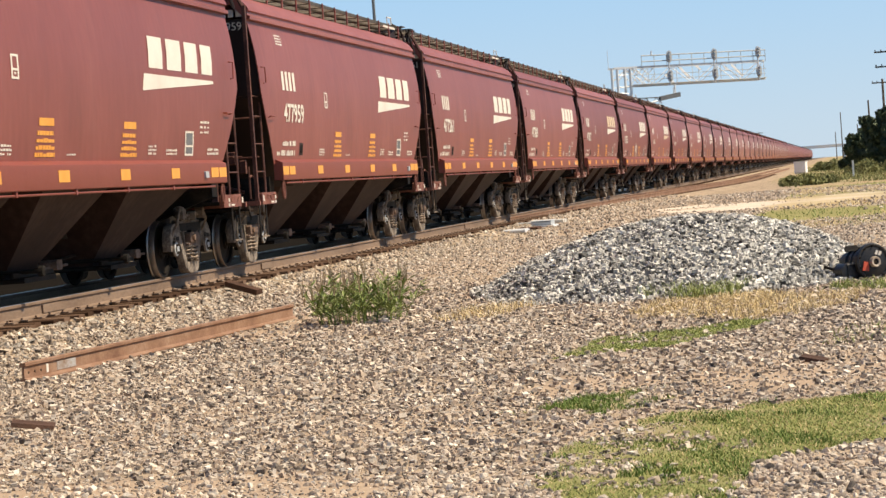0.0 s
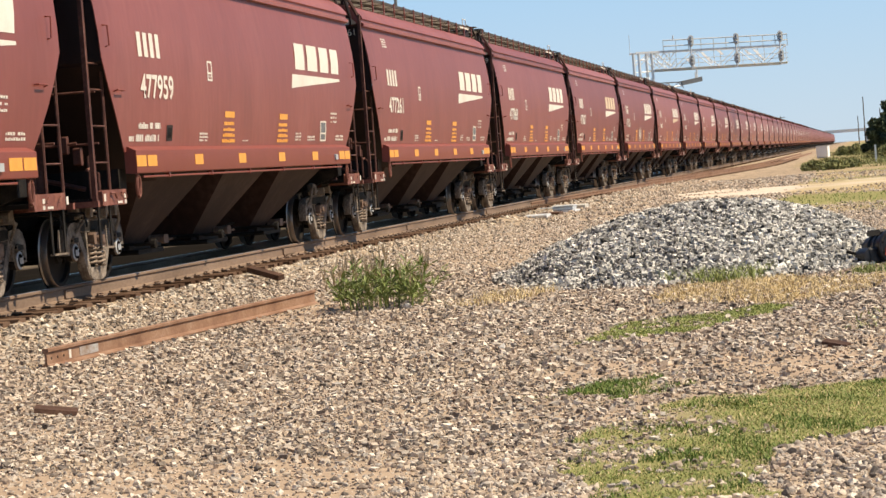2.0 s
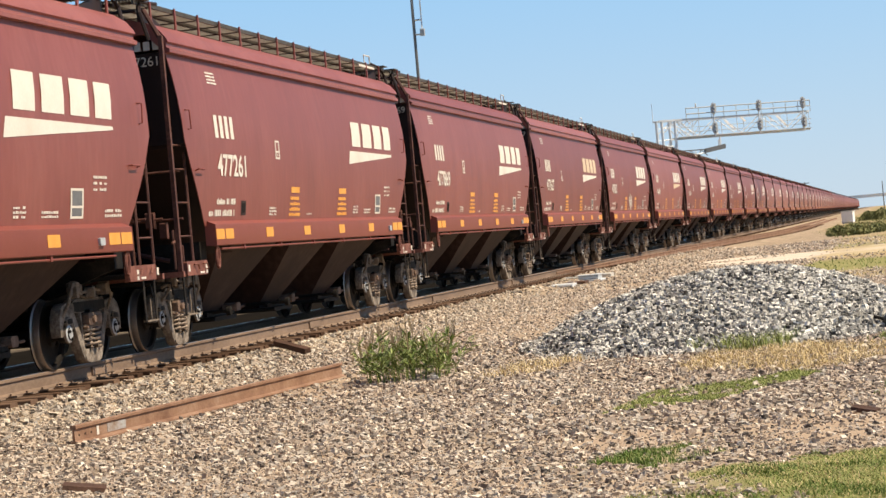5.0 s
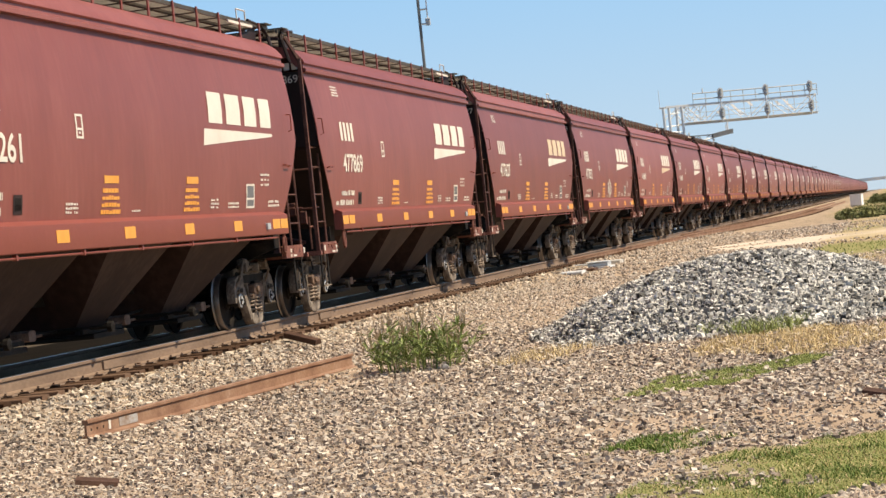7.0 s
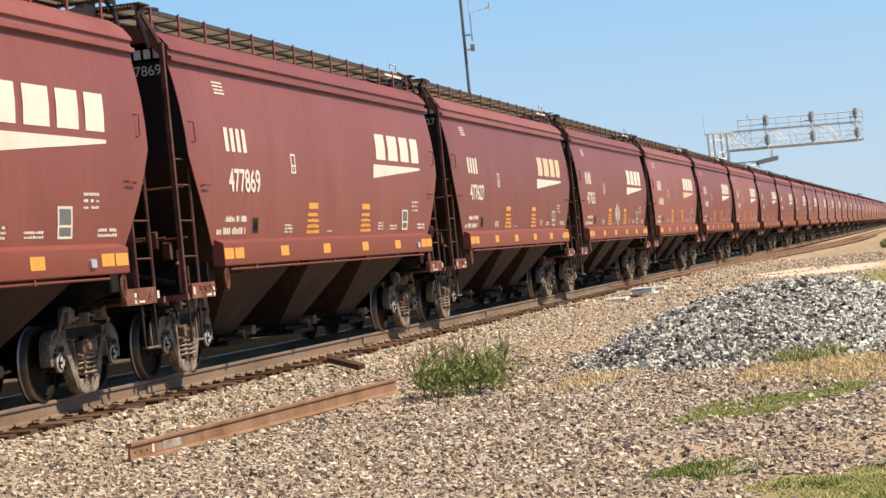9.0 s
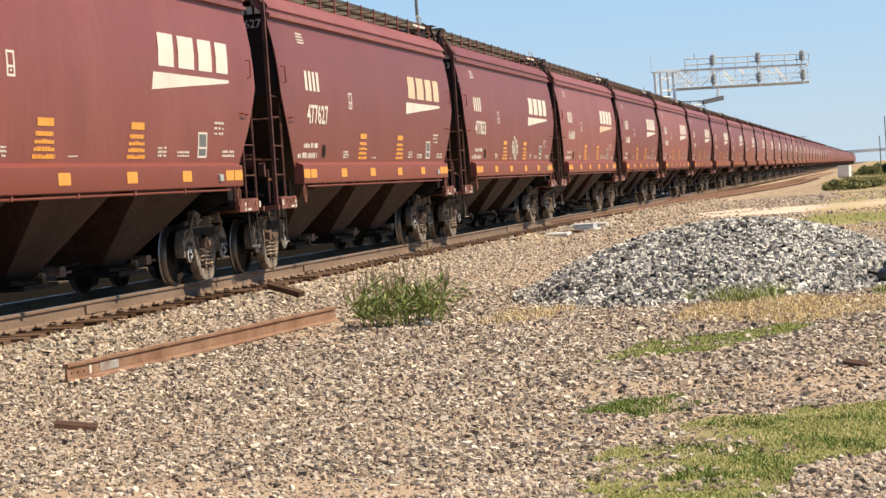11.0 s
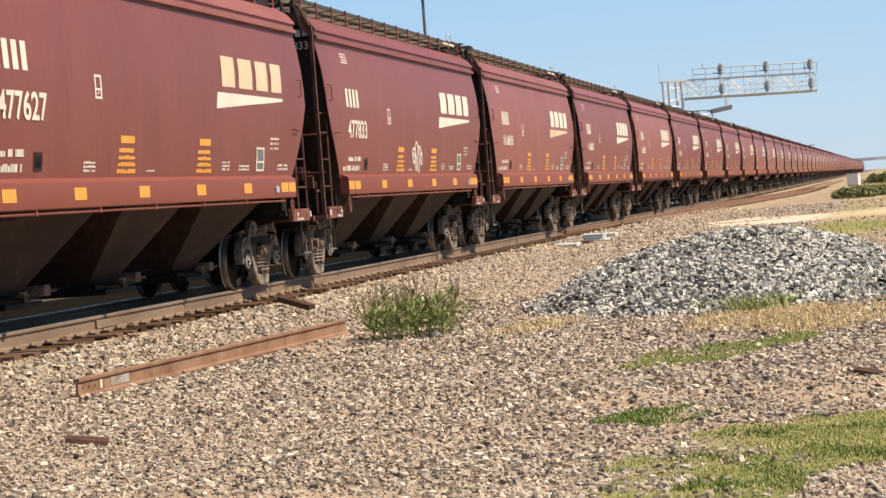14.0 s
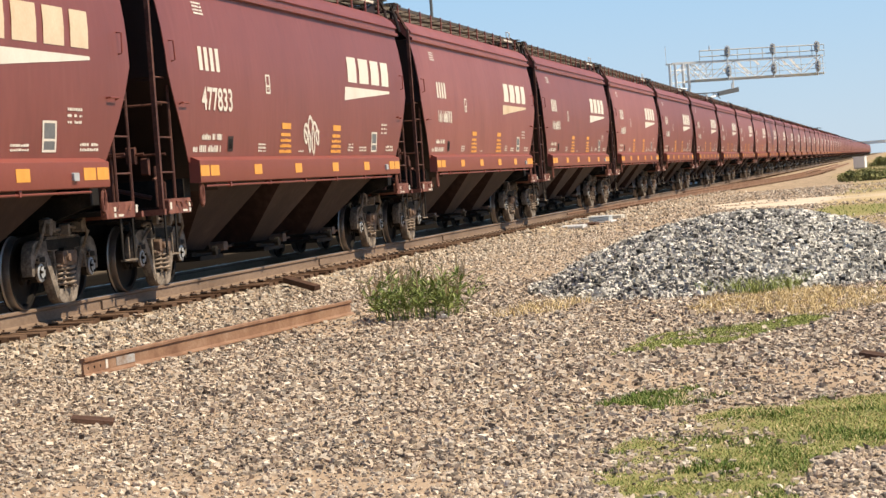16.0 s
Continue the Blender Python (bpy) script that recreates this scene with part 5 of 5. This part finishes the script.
def sow(poly, n, keep=None):
    xs, ys = [p[0] for p in poly], [p[1] for p in poly]
    x, y = rng.uniform(min(xs) - 0.2, max(xs) + 0.2, n), rng.uniform(min(ys) - 0.3, max(ys) + 0.3, n)
    wob = 0.16 * bumps(x, y, 4.5, 5) + 0.10 * bumps(x, y, 13.0, 6)
    ok = in_poly(x + wob, y + 2.5 * wob, poly) & (rng.random(n) < 0.80 + 1.0 * bumps(x, y, 3.1, 41) + 0.9 * bumps(x, y, 9.0, 42))
    return x[ok], y[ok]


def grass(poly, n, height, width, mat, label):
    x, y = sow(poly, n)
    tagged(new("grass", blades("grass", x, y, height, width, mat)), label, "grass", kind="stuff")


grass(LAWN, 80000, 0.026, 0.008, GRASS, "short green grass growing through the gravel")
def lush_lumps():
    """Darker, taller clumps spread unevenly through the lawn."""
    x, y = sow(LAWN, 26000)
    ok = bumps(x, y, 3.4, 71) + 0.7 * bumps(x, y, 8.0, 72) > 0.16
    tagged(new("grass", blades("grass", x[ok], y[ok], 0.042, 0.009, LUSH)), "darker clumps of grass in the lawn", "grass", kind="stuff")


lush_lumps()
grass(LAWN, 13000, 0.028, 0.009, STRAW, "dry blades among the short grass")
grass([(-1.28, 11.75), (-1.2, 12.3), (-0.95, 12.35), (-0.85, 11.9), (-1.05, 11.6)], 2600, 0.05, 0.009, LUSH, "tuft of taller dark green grass")
grass([(-2.5, 15.2), (-2.2, 16.6), (-1.2, 16.7), (-0.8, 15.6), (-1.5, 14.7)], 2600, 0.025, 0.008, GRASS, "thin green grass round a tuft")
grass(TUFT, 9500, 0.055, 0.009, LUSH, "tuft of dark green grass on the gravel")
grass(STRIP, 30000, 0.035, 0.010, GRASS, "strip of green grass on the gravel")
grass(DRY, 13000, 0.08, 0.011, STRAW, "dry straw-coloured grass before the stone pile")
grass([(-2.5, 28.6), (-2.1, 30.2), (-1.6, 30.4), (-1.1, 28.8), (-1.3, 27.4), (-1.9, 27.3)], 3500, 0.22, 0.014, GRASS, "green weeds at the foot of the stone pile")
grass([(-0.2, 27.6), (0.0, 28.6), (0.6, 28.6), (0.6, 27.4)], 1500, 0.12, 0.014, GRASS, "small green grass tuft")
grass([(-4.9, 25.8), (-4.6, 28.3), (-3.9, 28.2), (-4.0, 26.2)], 1500, 0.13, 0.012, STRAW, "sparse dry grass beside the stone pile")
grass([(-0.2, 19.6), (0.0, 21.5), (0.8, 21.5), (0.8, 19.8)], 900, 0.09, 0.012, GRASS, "sparse green grass on the gravel")


def field_grass():
    """The rough grass beyond the pile, thinning with distance."""
    for mat, n, height, label in ((STRAW, 14000, 0.08, "rough dry grass of the field"), (GRASS, 11000, 0.09, "rough green grass of the field")):
        y = 50 + 170 * rng.random(n) ** 1.6
        x = rng.uniform(-4.5, 0.05 * y + 1, n)
        green, straw, sand, pale, bed_shade = cover(x, y)
        w = straw if mat == STRAW else green
        ok = (rng.random(n) < w) & (pale < 0.1)
        ob = new("field_grass", blades("field_grass", x[ok], y[ok], height, 0.035, mat))
        tagged(ob, label, "grass", kind="stuff")


field_grass()


def tall_weeds():
    """Rank yellow-green weeds standing at the far edge of the field."""
    n = 11000
    y = rng.uniform(128, 250, n)
    x = rng.uniform(-3.2, 0.045 * y, n)
    ok = bumps(x, y, 0.35, 61) + 0.6 * bumps(x, y, 1.1, 62) > -0.05
    tagged(new("tall_weeds", blades("tall_weeds", x[ok], y[ok], 0.26, 0.06, BRUSH)), "rank olive weeds at the field's edge", "weeds", kind="stuff")


tall_weeds()


def weed_bush(x0, y0, wide, deep, high, stems):
    """A clump of upright weeds: stems, narrow leaves along them, and a few dry seed heads."""
    t = thing("weed_bush", "green leafy weed clump with dry seed heads on the gravel", "bush", at=(x0, y0, -0.45))
    st = Shape()
    r = random.Random(3)
    leaves, heads = [], []
    for i in range(stems):
        a, q = r.uniform(0, 2 * math.pi), r.random() ** 0.5
        bx, by = wide * q * math.cos(a), deep * q * math.sin(a)
        h = high * r.uniform(0.5, 1.0) * (1 - 0.25 * q)
        lx, ly = 0.35 * bx + r.uniform(-0.12, 0.12), 0.3 * by + r.uniform(-0.12, 0.12)
        pts = [(bx + lx * s * s, by + ly * s * s, h * s) for s in (0, 0.35, 0.7, 1)]
        st.tube(pts, 0.006, 4, r2=0.002)
        for j in range(13):
            s = r.uniform(0.22, 1.0)
            leaves.append((bx + lx * s * s, by + ly * s * s, h * s, r.uniform(0, 2 * math.pi), r.uniform(0.09, 0.22), r.uniform(0.1, 1.5)))
        if r.random() < 0.45:
            heads.append((bx + lx, by + ly, h, lx, ly))
    tagged(part("stalk", st, WEED, t), kind="stuff")
    lf = Shape()
    for x, y, z, a, ln, up in leaves:
        d = Vector((math.cos(a), math.sin(a), up)).normalized()
        u = d.cross(Vector((0, 0, 1))).normalized() * ln * 0.095
        p = Vector((x, y, z))
        lf.add([p, p + d * ln * 0.45 + u, p + d * ln + Vector((0, 0, -0.15 * ln)), p + d * ln * 0.45 - u], [(0, 1, 2), (0, 2, 3)])
    tagged(part("foliage", lf, WEED, t), kind="stuff")
    hd = Shape()
    for x, y, z, lx, ly in heads:
        for j in range(6):
            q = Vector((x, y, z)) + Vector((r.uniform(-0.04, 0.04), r.uniform(-0.04, 0.04), r.uniform(0.02, 0.26)))
            hd.tube([(x, y, z - 0.03), q], 0.0045, 3)
    tagged(part("seed_head", hd, STEM, t, "dry brown seed heads"), kind="stuff")


weed_bush(-5.86, 27.1, 0.60, 0.7, 0.68, 84)


def leaf_cloud(centres, radii, count, size, seed):
    """Small leaf quads spread through uneven clumps."""
    r = np.random.default_rng(seed)
    c = np.asarray(centres)
    pick = r.integers(0, len(c), count)
    d = r.normal(size=(count, 3))
    d /= np.linalg.norm(d, axis=1)[:, None]
    p = c[pick] + d * (np.asarray(radii)[pick] * r.uniform(0.55, 1.1, count))[:, None] * np.array([1, 1, 0.8])
    u, w = r.normal(size=(count, 3)), r.normal(size=(count, 3))
    s = size * r.uniform(0.5, 1.3, (count, 1))
    u, w = u / np.linalg.norm(u, axis=1)[:, None] * s, w / np.linalg.norm(w, axis=1)[:, None] * s
    co = np.stack([p - u, p + w, p + u, p - w], 1).reshape(-1, 3)
    f = np.array([(0, 1, 2), (0, 2, 3)])
    return co, (f[None] + (np.arange(count) * 4)[:, None, None]).reshape(-1, 3)


def tree(name, x, y, high, wide, seed, label, category, mat=None, leaves=2600, size=0.16):
    r = random.Random(seed)
    t = thing(name, label, category, at=(x, y, -0.47))
    s = Shape().tube([(0, 0, 0), (0.05, 0, high * 0.3), (0.1, 0.05, high * 0.75)], 0.05 * high * 0.6, 8, r2=0.03)
    centres, radii = [], []
    for i in range(26):
        a, q, h = r.uniform(0, 2 * math.pi), r.uniform(0.1, 1.0), r.random() ** 0.8
        rad = wide * (1 - 0.75 * h) * q
        c = (rad * math.cos(a), rad * math.sin(a), high * (0.12 + 0.84 * h))
        centres.append(c)
        radii.append(wide * r.uniform(0.18, 0.36))
        if i % 3 == 0:
            s.tube([(0.05, 0, c[2] * 0.6), ((0.05 + c[0]) / 2, c[1] / 2, c[2] * 0.85), c], 0.05, 5, r2=0.012)
    part("trunk", s, BARK, t, "grey trunk and limbs")
    co, tris = leaf_cloud(centres, radii, leaves, size, seed)
    tagged(part("crown", quick_mesh("crown", co, tris, mat or FOLIAGE), None, t), kind="stuff")


for i, (x, y, h, w) in enumerate(((2.2, 214, 3.7, 1.4), (3.6, 206, 4.8, 1.7), (5.2, 200, 6.0, 2.0), (7.4, 192, 6.6, 2.3), (10.2, 186, 7.0, 2.6), (13.5, 180, 7.2, 2.8), (4.4, 216, 5.0, 1.8), (6.2, 206, 6.2, 2.1), (3.0, 222, 4.0, 1.7), (8.8, 196, 6.6, 2.4), (5.8, 194, 4.5, 2.2))):
    tree("evergreen_tree", x, y, h, w, 50 + i, "dark dense evergreen tree at the field's edge", "tree", leaves=5500, size=0.22)
for i, (x, y, h, w) in enumerate(((-2.5, 136, 0.40, 1.0), (-1.3, 134, 0.38, 1.0), (-0.3, 138, 0.35, 0.9), (-1.2, 262, 0.9, 1.8), (0.4, 256, 0.9, 1.8), (1.8, 250, 0.9, 1.7), (2.6, 178, 0.8, 2.0), (4.6, 170, 0.9, 2.0))):
    tree("shrub", x, y, h, w, 80 + i, "low green shrub in the field", "shrub", mat=BRUSH, leaves=4200, size=0.075)


# ---- far things ----
def signal_gantry():
    """A cantilever signal bridge over the tracks: two posts, a box truss, handrails and six heads."""
    t = thing("signal_gantry", "galvanised cantilever signal bridge over the tracks", "signal gantry", at=(-17.05, 185, -0.40))
    t.rotation_euler.z = math.atan2(7.5, 11.9)
    L = 13.75
    for x in (-0.22, 0.98):
        for y in (-0.5, 0.5):
            part("post", Shape().tube([(x, y, -0.1), (x, y, 10.15)], 0.12, 8), GALV, t)
    s = Shape()
    for z in range(1, 10):
        for y in (-0.5, 0.5):
            s.tube([(-0.22, y, z), (0.98, y, z + (0.9 if z % 2 else -0.1))], 0.045, 5)
            s.tube([(-0.22, y, z + 0.5), (0.98, y, z + 0.5)], 0.03, 5)
    tagged(part("post_brace", s, GALV, t), kind="stuff")
    for y in (-0.55, 0.55):
        for z in (8.47, 10.0):
            part("chord", Shape().box((-0.5 if z > 9 else 0.98, y - 0.07, z), (L, y + 0.07, z + 0.15)), GALV, t)
    s = Shape()
    for y in (-0.55, 0.55):
        for i in range(6):
            x0, x1 = 1.1 + i * 2.1, 1.1 + (i + 1) * 2.1
            s.tube([(x0, y, 8.5 if i % 2 else 10.05), (x1, y, 10.05 if i % 2 else 8.5)], 0.04, 5)
            s.tube([(x1, y, 8.5), (x1, y, 10.05)], 0.03, 5)
        for x in (1.6, 2.6):
            s.tube([(x - 0.5, y, 9.3), (x, y, 8.75), (x + 0.5, y, 9.3)], 0.05, 5).tube([(x - 0.5, y, 9.95), (x, y, 9.45), (x + 0.5, y, 9.95)], 0.05, 5)
    tagged(part("lattice", s, GALV, t), kind="stuff")
    s = Shape()
    for z in (10.5, 10.98):
        s.tube([(1.95, -0.8, z), (L, -0.8, z)], 0.05, 5)
    for i in range(11):
        x = 1.95 + i * (L - 1.95) / 10
        s.tube([(x, -0.8, 10.0), (x, -0.8, 10.98)], 0.028, 5)
    part("handrail", s, HEAD_GREY, t)
    for z in (9.0, 9.4):
        part("rail_bar", Shape().tube([(1.2, -0.8, z), (L, -0.8, z)], 0.025, 5), HEAD_GREY, t)
    part("catwalk", Shape().box((1.2, -0.9, 8.62), (L, 0.5, 8.65)), GALV, t)
    # white plates added to stand for the walkway's bright glints
    for x0, z0, x1, z1 in ((4.05, 9.36, 4.95, 8.55), (5.45, 9.85, 6.5, 8.87), (7.0, 9.95, 7.55, 9.55), (9.7, 9.8, 10.1, 9.45), (10.4, 9.88, 11.5, 8.9)):
        part("stay_plate", Shape().prism([(x0, z0), (x0 + 0.26, z0 + 0.02), (x1 + 0.13, z1), (x1 - 0.13, z1)], 1, -0.66, -0.62), SHED, t, "white plate added for a glint on the gantry")
    for x in (4.42, 8.70, 12.93):
        for z, h in ((10.80, 0.50), (9.20, 0.52)):
            pts = [(0.27 * math.cos(a), z + h * math.sin(a)) for a in [2 * math.pi * i / 16 for i in range(16)]]
            o = part("signal_head", Shape().prism(pts, 1, -1.06, -1.0), HEAD_GREY, t, "oval signal backplate, its grey lightened for haze")
            o.location.x = x
            for dz in (-0.3, 0, 0.3):
                v = part("visor", Shape().tube([(x, -1.05, z + dz), (x, -1.35, z + dz)], 0.10, 8), HEAD_GREY, o)
                v.location.x = -x
        part("signal_mast", Shape().tube([(x, -0.95, 8.4), (x, -0.95, 11.1)], 0.06, 6), GALV, t)
    part("lower_beam", Shape().box((0.9, -1.3, 7.42), (3.4, -1.1, 7.50)).prism([(3.2, 7.15), (5.1, 7.42), (5.1, 7.80), (3.2, 7.52)], 1, -1.35, -1.05), SIGNAL_BLACK, t, "dark lower beam")
    s = Shape()
    for i in range(5):
        s.tube([(0.9 + 0.5 * i, -1.2, 6.95 if i % 2 else 7.45), (1.4 + 0.5 * i, -1.2, 7.45 if i % 2 else 6.95)], 0.05, 5)
    s.tube([(0.9, -1.2, 6.85), (3.3, -1.2, 7.2)], 0.06, 5).tube([(4.7, -1.2, 7.6), (4.7, -1.2, 8.5)], 0.07, 5).tube([(4.55, -1.2, 7.6), (4.55, -1.2, 8.2)], 0.05, 5).tube([(0.98, -0.5, 7.45), (0.98, -1.3, 7.45)], 0.06, 5)
    tagged(part("lower_brace", s, GALV, t), kind="stuff")
    part("spire", Shape().tube([(-0.75, 0, 10.0), (-0.75, 0, 11.6)], 0.02, 6).tube([(-0.75, 0, 10.05), (-0.22, -0.5, 10.05)], 0.04, 6), GALV, t)
    part("beacon", Shape().tube([(2.9, -0.8, 10.98), (2.9, -0.8, 11.35)], 0.06, 6), GALV, t)


def radio_mast():
    t = thing("radio_mast", "slim grey radio mast with whip antennas behind the train", "mast", at=(-24.1, 120, -0.45))
    part("pole", Shape().tube([(0, 0, 0), (0, 0, 19)], 0.10, 8, r2=0.075), SIGNAL_BLACK, t)
    part("antenna", Shape().tube([(0.45, 0, 13.2), (0.45, 0, 19)], 0.04, 6).tube([(0, 0, 14), (0.45, 0, 14)], 0.05, 5).tube([(0, 0, 13.2), (0.45, 0, 13.2)], 0.05, 5), GALV, t)
    part("radio_box", Shape().box((0.33, -0.10, 13.1), (0.57, 0.10, 13.5), bevel=0.03), HEAD_GREY, t)
    part("side_arm", Shape().tube([(0.4, 0, 15.2), (1.6, 0, 15.4)], 0.03, 5).tube([(1.6, 0, 15.2), (1.6, 0, 15.65)], 0.06, 6), GALV, t)


def utility_pole(x, y, high, arms):
    t = thing("utility_pole", "weathered timber utility pole with crossarms", "utility pole", "poles along the field", at=(x, y, -0.5))
    part("shaft", Shape().tube([(0, 0, 0), (0, 0, high)], 0.17, 8, r2=0.12), POLE, t)
    for i in range(arms):
        z = high - 0.5 - 1.3 * i
        part("crossarm", Shape().box((-1.2, -0.06, z), (1.2, 0.06, z + 0.14)), POLE, t)
        for x in (-1.1, -0.6, 0.6, 1.1):
            part("insulator", Shape().lathe([(0.03, 0), (0.06, 0.04), (0.06, 0.12), (0.03, 0.16)], (x, 0, z + 0.14), 2, 8), SIGNAL_BLACK, t)


signal_gantry()
radio_mast()
for x, y, high, arms in ((5.45, 200, 10.9, 2), (6.2, 258, 10.0, 1), (5.9, 340, 9.6, 0), (7.0, 470, 9.5, 0), (7.2, 600, 9.6, 0), (6.5, 760, 9.0, 0), (3.0, 600, 13.0, 0), (1.6, 700, 9.0, 0), (-20.0, 640, 10.0, 1)):
    utility_pole(x, y, high, arms)
shed = thing("equipment_shed", "pale painted steel signal equipment shed", "shed", at=(-3.25, 237, -0.45))
shed.rotation_euler.z = radians(-14)
part("body", Shape().box((-0.60, -0.45, 0.12), (0.60, 0.45, 1.22), bevel=0.03), SHED, shed)
part("roof", Shape().prism([(-0.66, 1.222), (0.66, 1.222), (0.64, 1.28), (-0.64, 1.31)], 1, -0.51, 0.51), GALV, shed)
part("door", Shape().box((-0.42, -0.475, 0.22), (0.36, -0.453, 1.12)), SHED, shed)
part("footing", Shape().box((-0.57, -0.43, 0), (0.57, 0.43, 0.12)), CONCRETE, shed)
mk = thing("marker_post", "slim white marker post in the grass", "post", at=(1.42, 158, -0.47))
part("stake", Shape().prism([(-0.07, -0.03), (0.07, -0.03), (0.07, 0.03), (-0.07, 0.03)], 2, 0, 1.25), SHED, mk)
br = thing("overpass", "pale concrete road overpass far down the line", "bridge", at=(0, 1500, -0.45))
# deck paler than the piers, with far haze put into its colour
part("deck", Shape().box((-26, -5, 7.2), (120, 5, 8.4)).box((-26, -5.2, 8.4), (120, -5.0, 9.2)), SHED, br)
for x in (-24, 8, 40, 80):
    part("pier", Shape().box((x - 0.8, -4, 0), (x + 0.8, 4, 7.2)), CONCRETE, br)


# ---- what moves ----
RUN = ((0.0, 0.0), (3.5, 16.9), (7.0, 33.93), (9.0, 43.53), (12.5, 60.2), (14.5, 69.9), (16.0, 76.98))


def run_at(t):
    return float(np.interp(t, [r[0] for r in RUN], [r[1] for r in RUN]))


def motions():
    for car in cars:
        x, y, z = car.location
        walk(car, [(t, pose(x, y - d, z)) for t, d in RUN])
    for w in spun:
        x, y, z = w.location
        walk(w, [(t / 10, pose(x, y, z, math.degrees(run_at(t / 10) / WHEEL_R))) for t in range(161)])


motions()
